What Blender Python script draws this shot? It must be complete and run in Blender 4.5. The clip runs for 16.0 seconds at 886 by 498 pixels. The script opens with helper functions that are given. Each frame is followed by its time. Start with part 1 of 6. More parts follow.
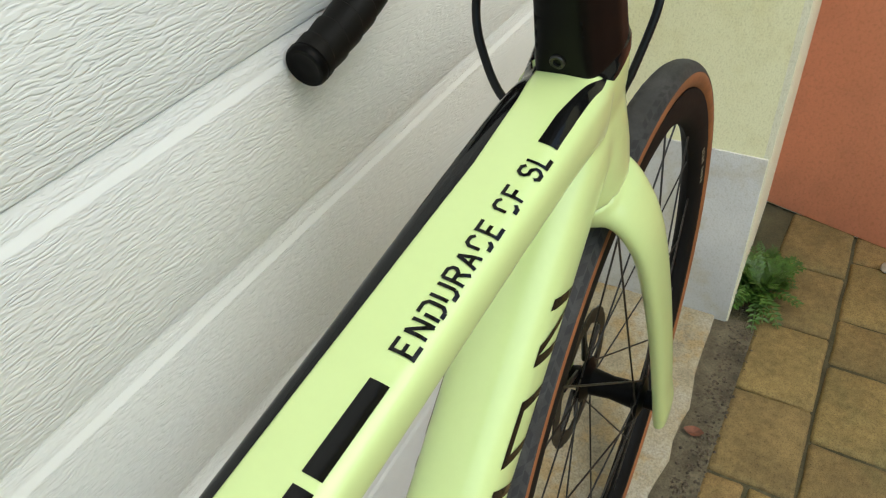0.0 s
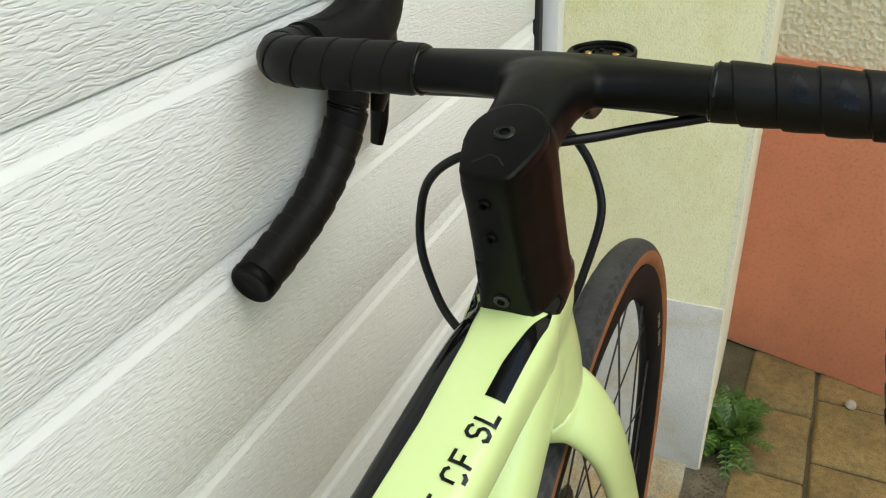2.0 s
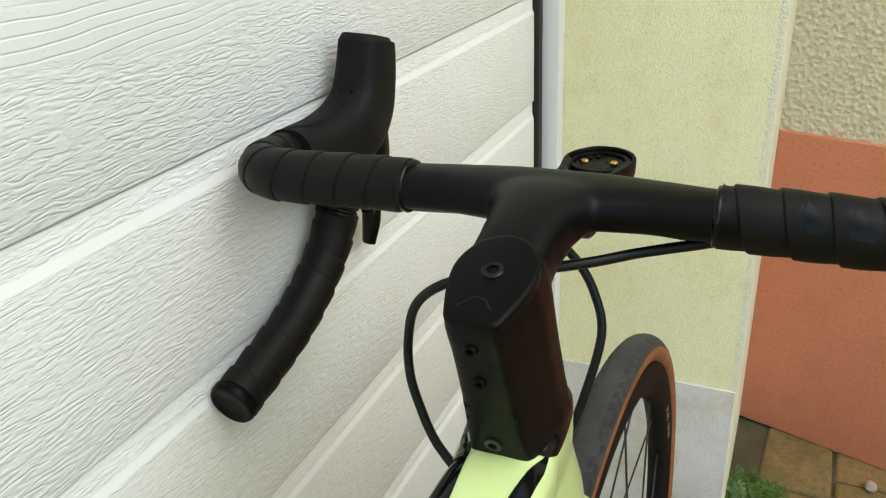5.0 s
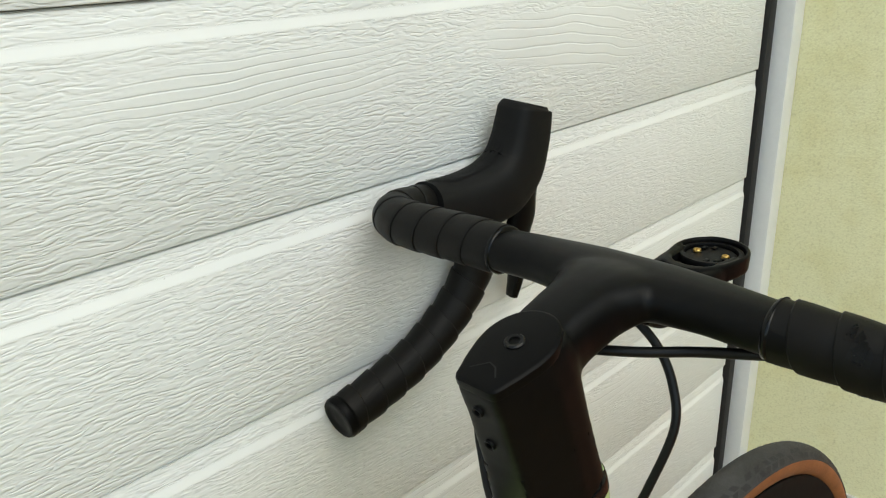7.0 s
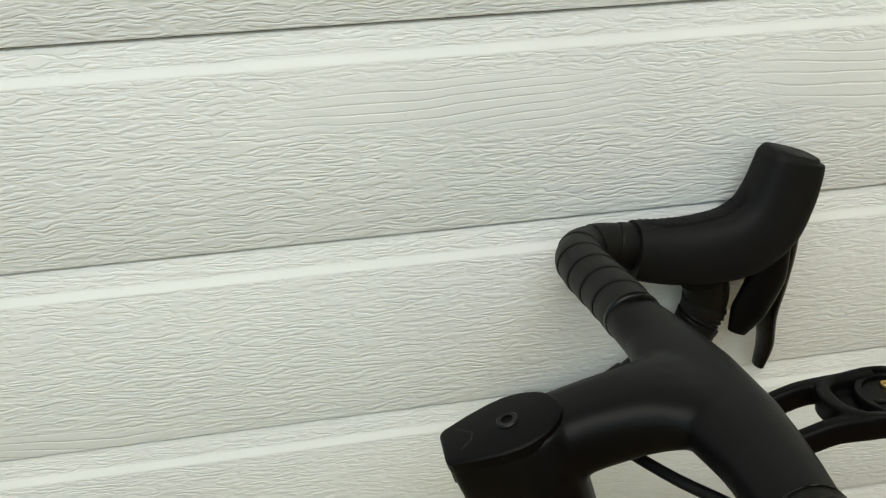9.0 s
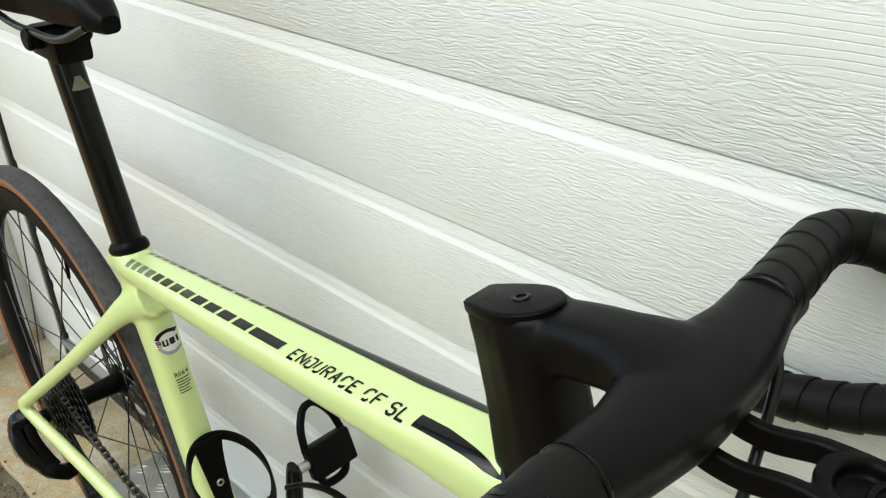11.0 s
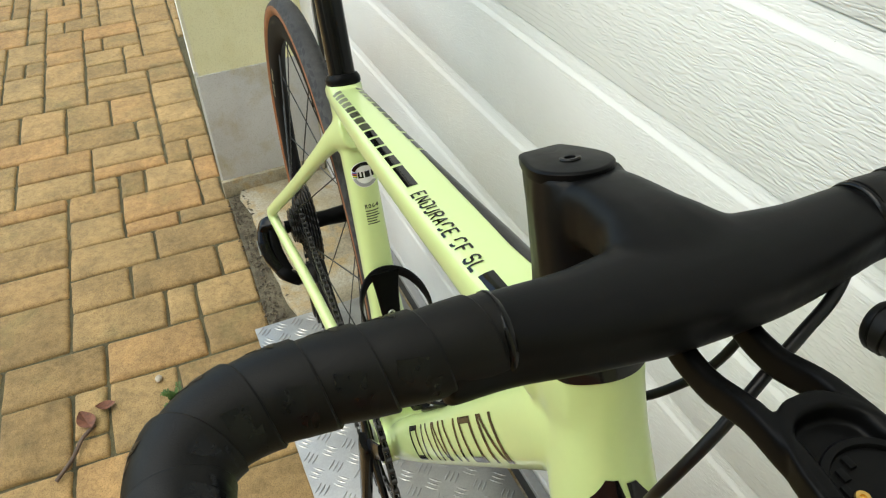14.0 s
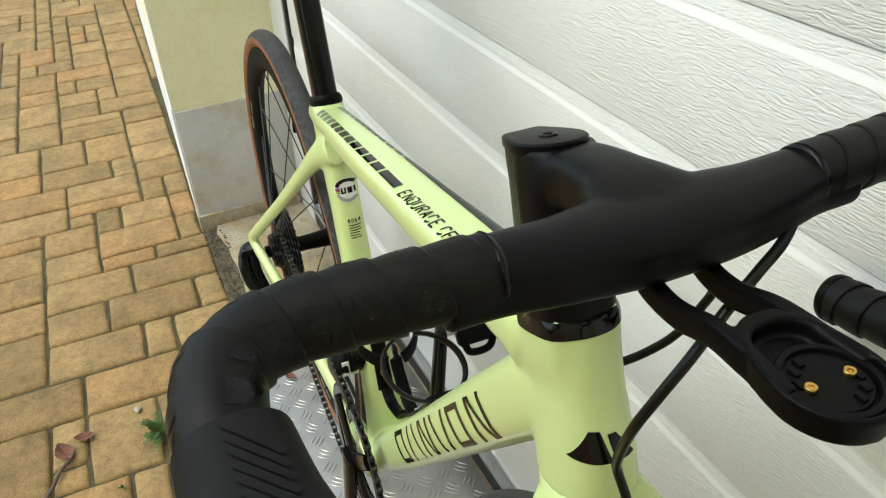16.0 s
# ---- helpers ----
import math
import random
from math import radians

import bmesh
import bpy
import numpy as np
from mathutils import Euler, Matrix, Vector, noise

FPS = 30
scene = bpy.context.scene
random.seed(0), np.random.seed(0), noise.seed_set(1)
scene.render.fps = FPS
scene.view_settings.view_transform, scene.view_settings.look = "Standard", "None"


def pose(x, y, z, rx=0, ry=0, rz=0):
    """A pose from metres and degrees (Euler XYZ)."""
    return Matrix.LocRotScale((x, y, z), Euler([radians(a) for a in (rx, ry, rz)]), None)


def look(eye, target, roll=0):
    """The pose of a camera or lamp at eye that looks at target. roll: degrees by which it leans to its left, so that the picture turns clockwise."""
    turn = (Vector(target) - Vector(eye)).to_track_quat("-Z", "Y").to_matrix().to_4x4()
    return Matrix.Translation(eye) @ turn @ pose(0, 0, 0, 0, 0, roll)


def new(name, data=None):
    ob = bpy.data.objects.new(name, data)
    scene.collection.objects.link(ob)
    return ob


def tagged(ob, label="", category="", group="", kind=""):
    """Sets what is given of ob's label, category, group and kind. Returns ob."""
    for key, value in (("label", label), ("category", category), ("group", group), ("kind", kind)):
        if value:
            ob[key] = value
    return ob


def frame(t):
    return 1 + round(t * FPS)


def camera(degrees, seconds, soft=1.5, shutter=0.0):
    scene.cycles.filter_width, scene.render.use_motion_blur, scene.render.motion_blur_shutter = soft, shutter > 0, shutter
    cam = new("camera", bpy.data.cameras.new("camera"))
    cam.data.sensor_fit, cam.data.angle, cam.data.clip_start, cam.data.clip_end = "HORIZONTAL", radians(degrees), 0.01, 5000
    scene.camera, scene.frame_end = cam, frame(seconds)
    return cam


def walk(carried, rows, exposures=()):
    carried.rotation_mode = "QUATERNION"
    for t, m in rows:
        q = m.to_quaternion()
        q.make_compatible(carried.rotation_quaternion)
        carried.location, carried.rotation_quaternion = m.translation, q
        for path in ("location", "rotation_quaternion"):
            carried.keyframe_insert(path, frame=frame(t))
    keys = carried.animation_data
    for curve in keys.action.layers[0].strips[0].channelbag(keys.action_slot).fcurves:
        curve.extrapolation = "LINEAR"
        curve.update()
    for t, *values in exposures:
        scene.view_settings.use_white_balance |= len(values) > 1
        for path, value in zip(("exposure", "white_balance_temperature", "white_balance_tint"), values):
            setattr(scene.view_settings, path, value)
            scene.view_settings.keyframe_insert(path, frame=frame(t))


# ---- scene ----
cam = camera(58.5, 16.0, 1.2)
PATH = [
    (0, (-0.305, -0.335, 0.984), (1.078, 0.408, -0.255), -2.0),
    (0.5, (-0.287, -0.327, 1.002), (1.168, 0.415, -0.153), -2.2),
    (1, (-0.271, -0.326, 1.016), (1.251, 0.422, -0.043), -2.3),
    (1.5, (-0.266, -0.326, 1.02), (1.291, 0.409, 0.003), -2.3),
    (2, (-0.262, -0.327, 1.029), (1.316, 0.404, 0.041), -2.5),
    (2.5, (-0.26, -0.326, 1.037), (1.342, 0.414, 0.096), -2.9),
    (3, (-0.255, -0.324, 1.042), (1.364, 0.427, 0.14), -3.0),
    (5.3, (-0.214, -0.32, 1.051), (1.42, 0.457, 0.198), -3.0),
    (5.5, (-0.21, -0.325, 1.055), (1.405, 0.488, 0.199), -2.9),
    (6, (-0.193, -0.354, 1.056), (1.371, 0.581, 0.232), -2.8),
    (6.5, (-0.187, -0.38, 1.062), (1.265, 0.745, 0.27), -2.4),
    (7, (-0.185, -0.413, 1.065), (1.122, 0.911, 0.331), -2.0),
    (7.5, (-0.176, -0.439, 1.061), (0.929, 1.071, 0.354), -2.5),
    (8, (-0.131, -0.45, 1.058), (0.75, 1.191, 0.328), -2.0),
    (8.5, (-0.071, -0.481, 1.068), (0.518, 1.28, 0.325), -2.5),
    (8.7, (-0.046, -0.488, 1.079), (0.417, 1.307, 0.327), -2.8),
    (10.8, (0.225, -0.486, 1.114), (-0.856, 0.862, 0.107), -1.1),
    (11, (0.243, -0.475, 1.112), (-0.924, 0.797, 0.102), -0.2),
    (11.5, (0.305, -0.445, 1.117), (-1.148, 0.486, 0.107), -0.7),
    (12, (0.334, -0.405, 1.102), (-1.279, 0.157, 0.062), -2.3),
    (12.5, (0.341, -0.386, 1.091), (-1.238, 0.153, -0.011), -3.4),
    (13, (0.324, -0.376, 1.083), (-1.197, 0.188, -0.086), -3.4),
    (13.5, (0.314, -0.378, 1.082), (-1.177, 0.18, -0.128), -3.5),
    (14, (0.318, -0.38, 1.086), (-1.159, 0.194, -0.135), -3.5),
    (14.5, (0.321, -0.381, 1.089), (-1.154, 0.227, -0.117), -2.8),
    (15, (0.323, -0.385, 1.087), (-1.144, 0.245, -0.117), -2.9),
    (15.5, (0.339, -0.398, 1.083), (-1.138, 0.248, -0.101), -3.0),
    (16, (0.36, -0.411, 1.078), (-1.145, 0.261, -0.055), -2.9),
]
EXPOSURE = [(0.0, 0.90, 6900, 0), (3.0, 1.05, 6950, 0), (5.5, 1.05, 6950, 0), (7.0, 0.90, 7000, -1), (8.5, 0.66, 7150, -1), (11.0, 1.10, 6850, -1), (12.5, 1.14, 6950, -1), (16.0, 1.10, 6980, -1)]
walk(cam, [(t, look(eye, target, roll)) for t, eye, target, roll in PATH], EXPOSURE)

# ---- world and light: an overcast day ----
world = bpy.data.worlds.new("overcast_sky")
scene.world = world
world.use_nodes = True
wn, wl = world.node_tree.nodes, world.node_tree.links
sky = wn.new("ShaderNodeTexSky")
sky.sky_type, sky.sun_disc = "NISHITA", False
sky.sun_elevation, sky.sun_rotation = radians(58), radians(195)
sky.air_density, sky.dust_density, sky.ozone_density = 1.0, 1.5, 1.0
wn["Background"].inputs["Strength"].default_value = 0.15
wl.new(sky.outputs["Color"], wn["Background"].inputs["Color"])

sun_data = bpy.data.lights.new("sun", "SUN")
sun_data.energy, sun_data.angle, sun_data.color = 0.7, radians(60), (1.0, 0.97, 0.93)
sun = new("sun", sun_data)
sun.matrix_world = look((-0.6, -3.0, 5.0), (0, 0, 0))


# ---- materials ----
def nodes_of(name):
    m = bpy.data.materials.new(name)
    m.use_nodes = True
    nt = m.node_tree
    return m, nt.nodes, nt.links, nt.nodes["Principled BSDF"]


def coords(n, l, scale=(1, 1, 1), per_object=0.0):
    tc, mp = n.new("ShaderNodeTexCoord"), n.new("ShaderNodeMapping")
    mp.inputs["Scale"].default_value = scale
    l.new(tc.outputs["Object"], mp.inputs["Vector"])
    if per_object:
        info, mul = n.new("ShaderNodeObjectInfo"), n.new("ShaderNodeVectorMath")
        mul.operation = "SCALE"
        mul.inputs[0].default_value = (per_object, per_object * 0.7, per_object * 0.4)
        l.new(info.outputs["Random"], mul.inputs["Scale"])
        l.new(mul.outputs[0], mp.inputs["Location"])
    return mp.outputs["Vector"]


def noise_node(n, l, vec, scale, detail=4, rough=0.6, distort=0.0):
    t = n.new("ShaderNodeTexNoise")
    t.inputs["Scale"].default_value = scale
    t.inputs["Detail"].default_value = detail
    t.inputs["Roughness"].default_value = rough
    t.inputs["Distortion"].default_value = distort
    l.new(vec, t.inputs["Vector"])
    return t.outputs["Fac"]


def ramp(n, l, fac, stops):
    r = n.new("ShaderNodeValToRGB")
    while len(r.color_ramp.elements) < len(stops):
        r.color_ramp.elements.new(0.5)
    for e, (p, c) in zip(r.color_ramp.elements, stops):
        e.position, e.color = p, (*c, 1)
    l.new(fac, r.inputs["Fac"])
    return r.outputs["Color"]


def mix(n, l, fac, a, b, mode="MIX"):
    m = n.new("ShaderNodeMix")
    m.data_type, m.blend_type = "RGBA", mode
    for s, v in ((m.inputs["Factor"], fac), (m.inputs["A"], a), (m.inputs["B"], b)):
        if isinstance(v, (int, float)):
            s.default_value = v
        elif isinstance(v, tuple):
            s.default_value = (*v, 1)
        else:
            l.new(v, s)
    return m.outputs["Result"]


def bump(n, l, b, height, strength, distance):
    k = n.new("ShaderNodeBump")
    k.inputs["Strength"].default_value, k.inputs["Distance"].default_value = strength, distance
    l.new(height, k.inputs["Height"])
    l.new(k.outputs["Normal"], b.inputs["Normal"])
    return k


def shade(c, k):
    return tuple(min(1.0, v * k) for v in c)


def surface(name, base, rough, metal=0.0, var=0.12, coarse=6, fine=150, bump_size=300, bump_depth=0.0, coat=0.0, rvar=0.1, per_object=0.0, spec=0.5):
    """A surface with colour variation at two scales, uneven gloss and fine relief."""
    m, n, l, b = nodes_of(name)
    v = coords(n, l, per_object=per_object)
    big = noise_node(n, l, v, coarse, 3)
    small = noise_node(n, l, v, fine, 5)
    c1 = ramp(n, l, big, ((0.3, shade(base, 1 - var)), (0.7, shade(base, 1 + var))))
    c2 = ramp(n, l, small, ((0.3, (1 - var,) * 3), (0.7, (1, 1, 1))))
    l.new(mix(n, l, 1.0, c1, c2, "MULTIPLY"), b.inputs["Base Color"])
    rr = n.new("ShaderNodeMapRange")
    rr.inputs["To Min"].default_value, rr.inputs["To Max"].default_value = max(0, rough - rvar), min(1, rough + rvar)
    l.new(small, rr.inputs["Value"])
    l.new(rr.outputs["Result"], b.inputs["Roughness"])
    b.inputs["Metallic"].default_value = metal
    b.inputs["Specular IOR Level"].default_value = spec
    b.inputs["Coat Weight"].default_value = coat
    b.inputs["Coat Roughness"].default_value = 0.06
    if bump_depth:
        bump(n, l, b, noise_node(n, l, v, bump_size, 6), 1.0, bump_depth)
    return m


LIME = surface("lime_gloss_paint", (0.60, 0.735, 0.315), 0.30, var=0.02, rvar=0.03, coat=0.6)
DECAL_BLACK = surface("gloss_black_decal", (0.005, 0.005, 0.005), 0.09, var=0.1, rvar=0.03, spec=0.28)
DECAL_GREY = surface("grey_decal", (0.17, 0.18, 0.12), 0.3, var=0.1, spec=0.3)
DECAL_OLIVE = surface("dark_olive_decal", (0.05, 0.055, 0.03), 0.3, var=0.1, spec=0.3)
DECAL_WHITE = surface("white_sticker", (0.75, 0.76, 0.74), 0.35, var=0.04)
MATTE_BLACK = surface("matte_black_carbon", (0.0020, 0.0020, 0.0021), 0.42, var=0.2, rvar=0.05, bump_size=900, bump_depth=0.00004, spec=0.14)
SATIN_BLACK = surface("satin_black_plastic", (0.003, 0.003, 0.003), 0.38, var=0.2, bump_size=1400, bump_depth=0.00003, spec=0.08)
GLOSS_BLACK = surface("gloss_black_paint", (0.003, 0.003, 0.003), 0.16, var=0.1, rvar=0.04, spec=0.22)
GRIP = surface("black_bar_tape", (0.0042, 0.0037, 0.0031), 0.50, var=0.25, coarse=20, bump_size=1600, bump_depth=0.00008, spec=0.2)
PRESSED = surface("pressed_glossy_mark", (0.0020, 0.0022, 0.0028), 0.28, var=0.1, spec=0.24)
HOOD_RUBBER = surface("black_hood_rubber", (0.006, 0.006, 0.006), 0.6, var=0.2, bump_size=2200, bump_depth=0.00006, spec=0.15)
TREAD = surface("dusty_tyre_rubber", (0.046, 0.045, 0.044), 0.8, var=0.35, coarse=30, fine=300, bump_size=700, bump_depth=0.0005)
TREAD_DARK = surface("dark_tread_rubber", (0.022, 0.022, 0.023), 0.75, var=0.3, coarse=30, fine=300, bump_size=700, bump_depth=0.0003)
TAN = surface("tan_sidewall_rubber", (0.27, 0.10, 0.034), 0.6, var=0.25, coarse=25, fine=600, bump_size=1200, bump_depth=0.0001)
RIM = surface("black_rim", (0.007, 0.007, 0.007), 0.65, var=0.2, rvar=0.06, spec=0.1)
STEEL = surface("bright_steel", (0.55, 0.55, 0.54), 0.3, metal=1.0, var=0.15)
DARK_STEEL = surface("dark_steel", (0.07, 0.068, 0.065), 0.38, metal=0.9, var=0.3)
BOLT_BLACK = surface("blackened_bolt", (0.02, 0.02, 0.02), 0.4, metal=0.8, var=0.2)
BRASS = surface("gold_screw", (0.62, 0.40, 0.12), 0.3, metal=1.0, var=0.1)
RUBBER_HOSE = surface("black_hose", (0.006, 0.006, 0.006), 0.35, var=0.2, spec=0.25)


def line_height(n, l, value, width):
    """0 on the lines where the value crosses a half, 1 away from them."""
    off, size = n.new("ShaderNodeMath"), n.new("ShaderNodeMath")
    off.operation, size.operation = "SUBTRACT", "ABSOLUTE"
    off.inputs[1].default_value = 0.5
    l.new(value, off.inputs[0])
    l.new(off.outputs[0], size.inputs[0])
    fit_ = n.new("ShaderNodeMapRange")
    fit_.interpolation_type = "SMOOTHSTEP"
    fit_.inputs["From Max"].default_value = width
    l.new(size.outputs[0], fit_.inputs["Value"])
    return fit_.outputs["Result"]


def door_material():
    """White sheet steel embossed like wood: long wavering grooves in places, short broken ones elsewhere."""
    m, n, l, b = nodes_of("white_woodgrain_steel")
    v = coords(n, l, per_object=7.0)

    def stretched(vec, scale):
        mp = n.new("ShaderNodeMapping")
        mp.inputs["Scale"].default_value = scale
        l.new(vec, mp.inputs["Vector"])
        return mp.outputs["Vector"]

    # short grooves: contour lines of a noise drawn out along the panel
    warp = n.new("ShaderNodeTexNoise")
    warp.inputs["Scale"].default_value, warp.inputs["Detail"].default_value = 1.0, 2
    l.new(stretched(v, (34, 1, 40)), warp.inputs["Vector"])
    off = n.new("ShaderNodeVectorMath")
    off.operation = "MULTIPLY_ADD"
    off.inputs[1].default_value = (0.0, 0, 0.006)
    l.new(warp.outputs["Color"], off.inputs[0])
    l.new(v, off.inputs[2])
    short = line_height(n, l, noise_node(n, l, stretched(off.outputs[0], (62, 1, 330)), 1.0, 1.5, 0.5, 0.15), 0.15)
    break_up = noise_node(n, l, stretched(v, (48, 1, 170)), 1.0, 2, 0.5)
    short = mix(n, l, ramp(n, l, break_up, ((0.56, (0, 0, 0)), (0.68, (0.8, 0.8, 0.8)))), short, (1, 1, 1))
    # long grooves: even contour lines of a broad slanting wave
    broad = n.new("ShaderNodeTexNoise")
    broad.inputs["Scale"].default_value, broad.inputs["Detail"].default_value = 1.0, 3
    broad.inputs["Roughness"].default_value = 0.42
    l.new(stretched(v, (4.5, 1, 9)), broad.inputs["Vector"])
    sep = n.new("ShaderNodeSeparateXYZ")
    l.new(v, sep.inputs[0])
    rise = n.new("ShaderNodeMath")
    rise.operation = "MULTIPLY"
    rise.inputs[1].default_value = 160.0
    l.new(sep.outputs["Z"], rise.inputs[0])
    phase = n.new("ShaderNodeMath")
    phase.operation = "MULTIPLY_ADD"
    phase.inputs[1].default_value = 9.0
    l.new(broad.outputs["Fac"], phase.inputs[0])
    l.new(rise.outputs[0], phase.inputs[2])
    part_of = n.new("ShaderNodeMath")
    part_of.operation = "FRACT"
    l.new(phase.outputs[0], part_of.inputs[0])
    long_ = mix(n, l, 0.25, line_height(n, l, part_of.outputs[0], 0.13), (1, 1, 1))
    where = noise_node(n, l, stretched(v, (1.6, 1, 11)), 1.0, 2)
    h = mix(n, l, ramp(n, l, where, ((0.56, (0, 0, 0)), (0.62, (1, 1, 1)))), short, long_)
    soft = noise_node(n, l, stretched(v, (60, 1, 300)), 1.0, 3, 0.5)
    h = mix(n, l, 0.22, h, soft)
    # the bevels along the ribs are smooth
    place, along_z = n.new("ShaderNodeTexCoord"), n.new("ShaderNodeSeparateXYZ")
    l.new(place.outputs["Object"], along_z.inputs[0])
    near = n.new("ShaderNodeMath")
    near.operation = "COMPARE"
    near.inputs[1].default_value, near.inputs[2].default_value = -0.0197, 0.0034
    l.new(along_z.outputs["Z"], near.inputs[0])
    h = mix(n, l, near.outputs[0], h, (0.8, 0.8, 0.8))
    bump(n, l, b, h, 1.0, 0.00044)
    dirt = noise_node(n, l, v, 4, 5)
    fine = noise_node(n, l, v, 260, 3)
    c = ramp(n, l, dirt, ((0.25, (0.73, 0.735, 0.71)), (0.6, (0.79, 0.795, 0.77))))
    specks = ramp(n, l, fine, ((0.20, (0.6, 0.6, 0.56)), (0.27, (1, 1, 1))))
    l.new(mix(n, l, 1.0, c, specks, "MULTIPLY"), b.inputs["Base Color"])
    b.inputs["Roughness"].default_value = 0.5
    b.inputs["Specular IOR Level"].default_value = 0.25
    return m


def plaster(name, base, grain, depth, stain, var=0.06):
    m, n, l, b = nodes_of(name)
    v = coords(n, l)
    big = noise_node(n, l, v, 2.2, 5)
    mid = noise_node(n, l, v, 14, 4)
    gr = noise_node(n, l, v, grain, 3, 0.55)
    pits = n.new("ShaderNodeTexVoronoi")
    pits.inputs["Scale"].default_value = grain * 1.1
    l.new(v, pits.inputs["Vector"])
    c = ramp(n, l, big, ((0.3, shade(base, 1 - var)), (0.7, shade(base, 1 + var * 0.5))))
    c = mix(n, l, ramp(n, l, mid, ((0.5, (0, 0, 0)), (0.70, (0.6, 0.6, 0.6)))), c, stain)
    c = mix(n, l, 1.0, c, ramp(n, l, gr, ((0.28, (0.86, 0.85, 0.8)), (0.5, (1, 1, 1)))), "MULTIPLY")
    l.new(c, b.inputs["Base Color"])
    b.inputs["Roughness"].default_value = 0.9
    add = n.new("ShaderNodeMath")
    add.operation = "ADD"
    l.new(gr, add.inputs[0])
    l.new(pits.outputs["Distance"], add.inputs[1])
    bump(n, l, b, add.outputs[0], 0.8, depth)
    return m


DOOR_WHITE = door_material()
FRAME_WHITE = surface("white_frame_paint", (0.76, 0.76, 0.75), 0.4, var=0.04, bump_size=300, bump_depth=0.0001)
SEAL_BLACK = surface("black_rubber_seal", (0.012, 0.011, 0.011), 0.6, var=0.3)
YELLOW = plaster("yellow_plaster", (0.88, 0.85, 0.54), 330, 0.0005, (0.76, 0.71, 0.38))
CREAM = plaster("cream_plaster", (0.86, 0.83, 0.62), 330, 0.0012, (0.80, 0.77, 0.58))
GREY = plaster("grey_plinth_plaster", (0.61, 0.60, 0.565), 260, 0.0006, (0.44, 0.37, 0.20), 0.30)
PALE = plaster("pale_plinth_plaster", (0.80, 0.80, 0.77), 330, 0.0008, (0.70, 0.68, 0.60))
ORANGE = plaster("terracotta_plaster", (0.72, 0.27, 0.15), 150, 0.0009, (0.63, 0.24, 0.13), 0.12)
BEIGE = plaster("rough_beige_plaster", (0.86, 0.80, 0.62), 95, 0.006, (0.78, 0.71, 0.54), 0.08)


def concrete_material():
    m, n, l, b = nodes_of("stained_concrete")
    v = coords(n, l)
    big = noise_node(n, l, v, 7, 5, 0.65)
    mid = noise_node(n, l, v, 24, 5, 0.6)
    fine = noise_node(n, l, v, 300, 4)
    c = ramp(n, l, big, ((0.3, (0.23, 0.20, 0.14)), (0.5, (0.42, 0.36, 0.24)), (0.66, (0.48, 0.44, 0.35))))
    c = mix(n, l, ramp(n, l, mid, ((0.5, (0, 0, 0)), (0.62, (0.75, 0.75, 0.75)))), c, (0.42, 0.30, 0.14))
    c = mix(n, l, 1.0, c, ramp(n, l, fine, ((0.3, (0.6, 0.6, 0.58)), (0.6, (1, 1, 1)))), "MULTIPLY")
    l.new(c, b.inputs["Base Color"])
    b.inputs["Roughness"].default_value = 0.9
    bump(n, l, b, mix(n, l, 0.5, mid, fine), 0.9, 0.004)
    return m


def paver_material(name, tones):
    m, n, l, b = nodes_of(name)
    v = coords(n, l, per_object=9.0)
    info = n.new("ShaderNodeObjectInfo")
    geo = n.new("ShaderNodeNewGeometry")
    rnd = n.new("ShaderNodeMath")
    rnd.operation = "ADD"
    l.new(info.outputs["Random"], rnd.inputs[0])
    l.new(geo.outputs["Random Per Island"], rnd.inputs[1])
    fr = n.new("ShaderNodeMath")
    fr.operation = "FRACT"
    l.new(rnd.outputs[0], fr.inputs[0])
    tone = ramp(n, l, fr.outputs[0], tuple(zip((0.0, 0.35, 0.7, 0.9, 1.0), tones)))
    big = noise_node(n, l, v, 14, 5, 0.65)
    mid = noise_node(n, l, v, 75, 4, 0.65)
    fine = noise_node(n, l, v, 420, 5, 0.75)
    moss = noise_node(n, l, v, 9, 4, 0.6)
    c = mix(n, l, 1.0, tone, ramp(n, l, big, ((0.3, (0.66, 0.66, 0.62)), (0.65, (1.10, 1.07, 1.0)))), "MULTIPLY")
    c = mix(n, l, ramp(n, l, moss, ((0.55, (0, 0, 0)), (0.78, (0.55, 0.55, 0.55)))), c, (0.17, 0.16, 0.06))
    c = mix(n, l, 1.0, c, ramp(n, l, mid, ((0.3, (0.74, 0.72, 0.70)), (0.6, (1.05, 1.05, 1.05)))), "MULTIPLY")
    c = mix(n, l, 1.0, c, ramp(n, l, fine, ((0.30, (0.42, 0.40, 0.36)), (0.52, (1.06, 1.06, 1.06)))), "MULTIPLY")
    l.new(c, b.inputs["Base Color"])
    b.inputs["Roughness"].default_value = 0.82
    bump(n, l, b, mix(n, l, 0.45, mid, fine), 1.0, 0.0035)
    return m


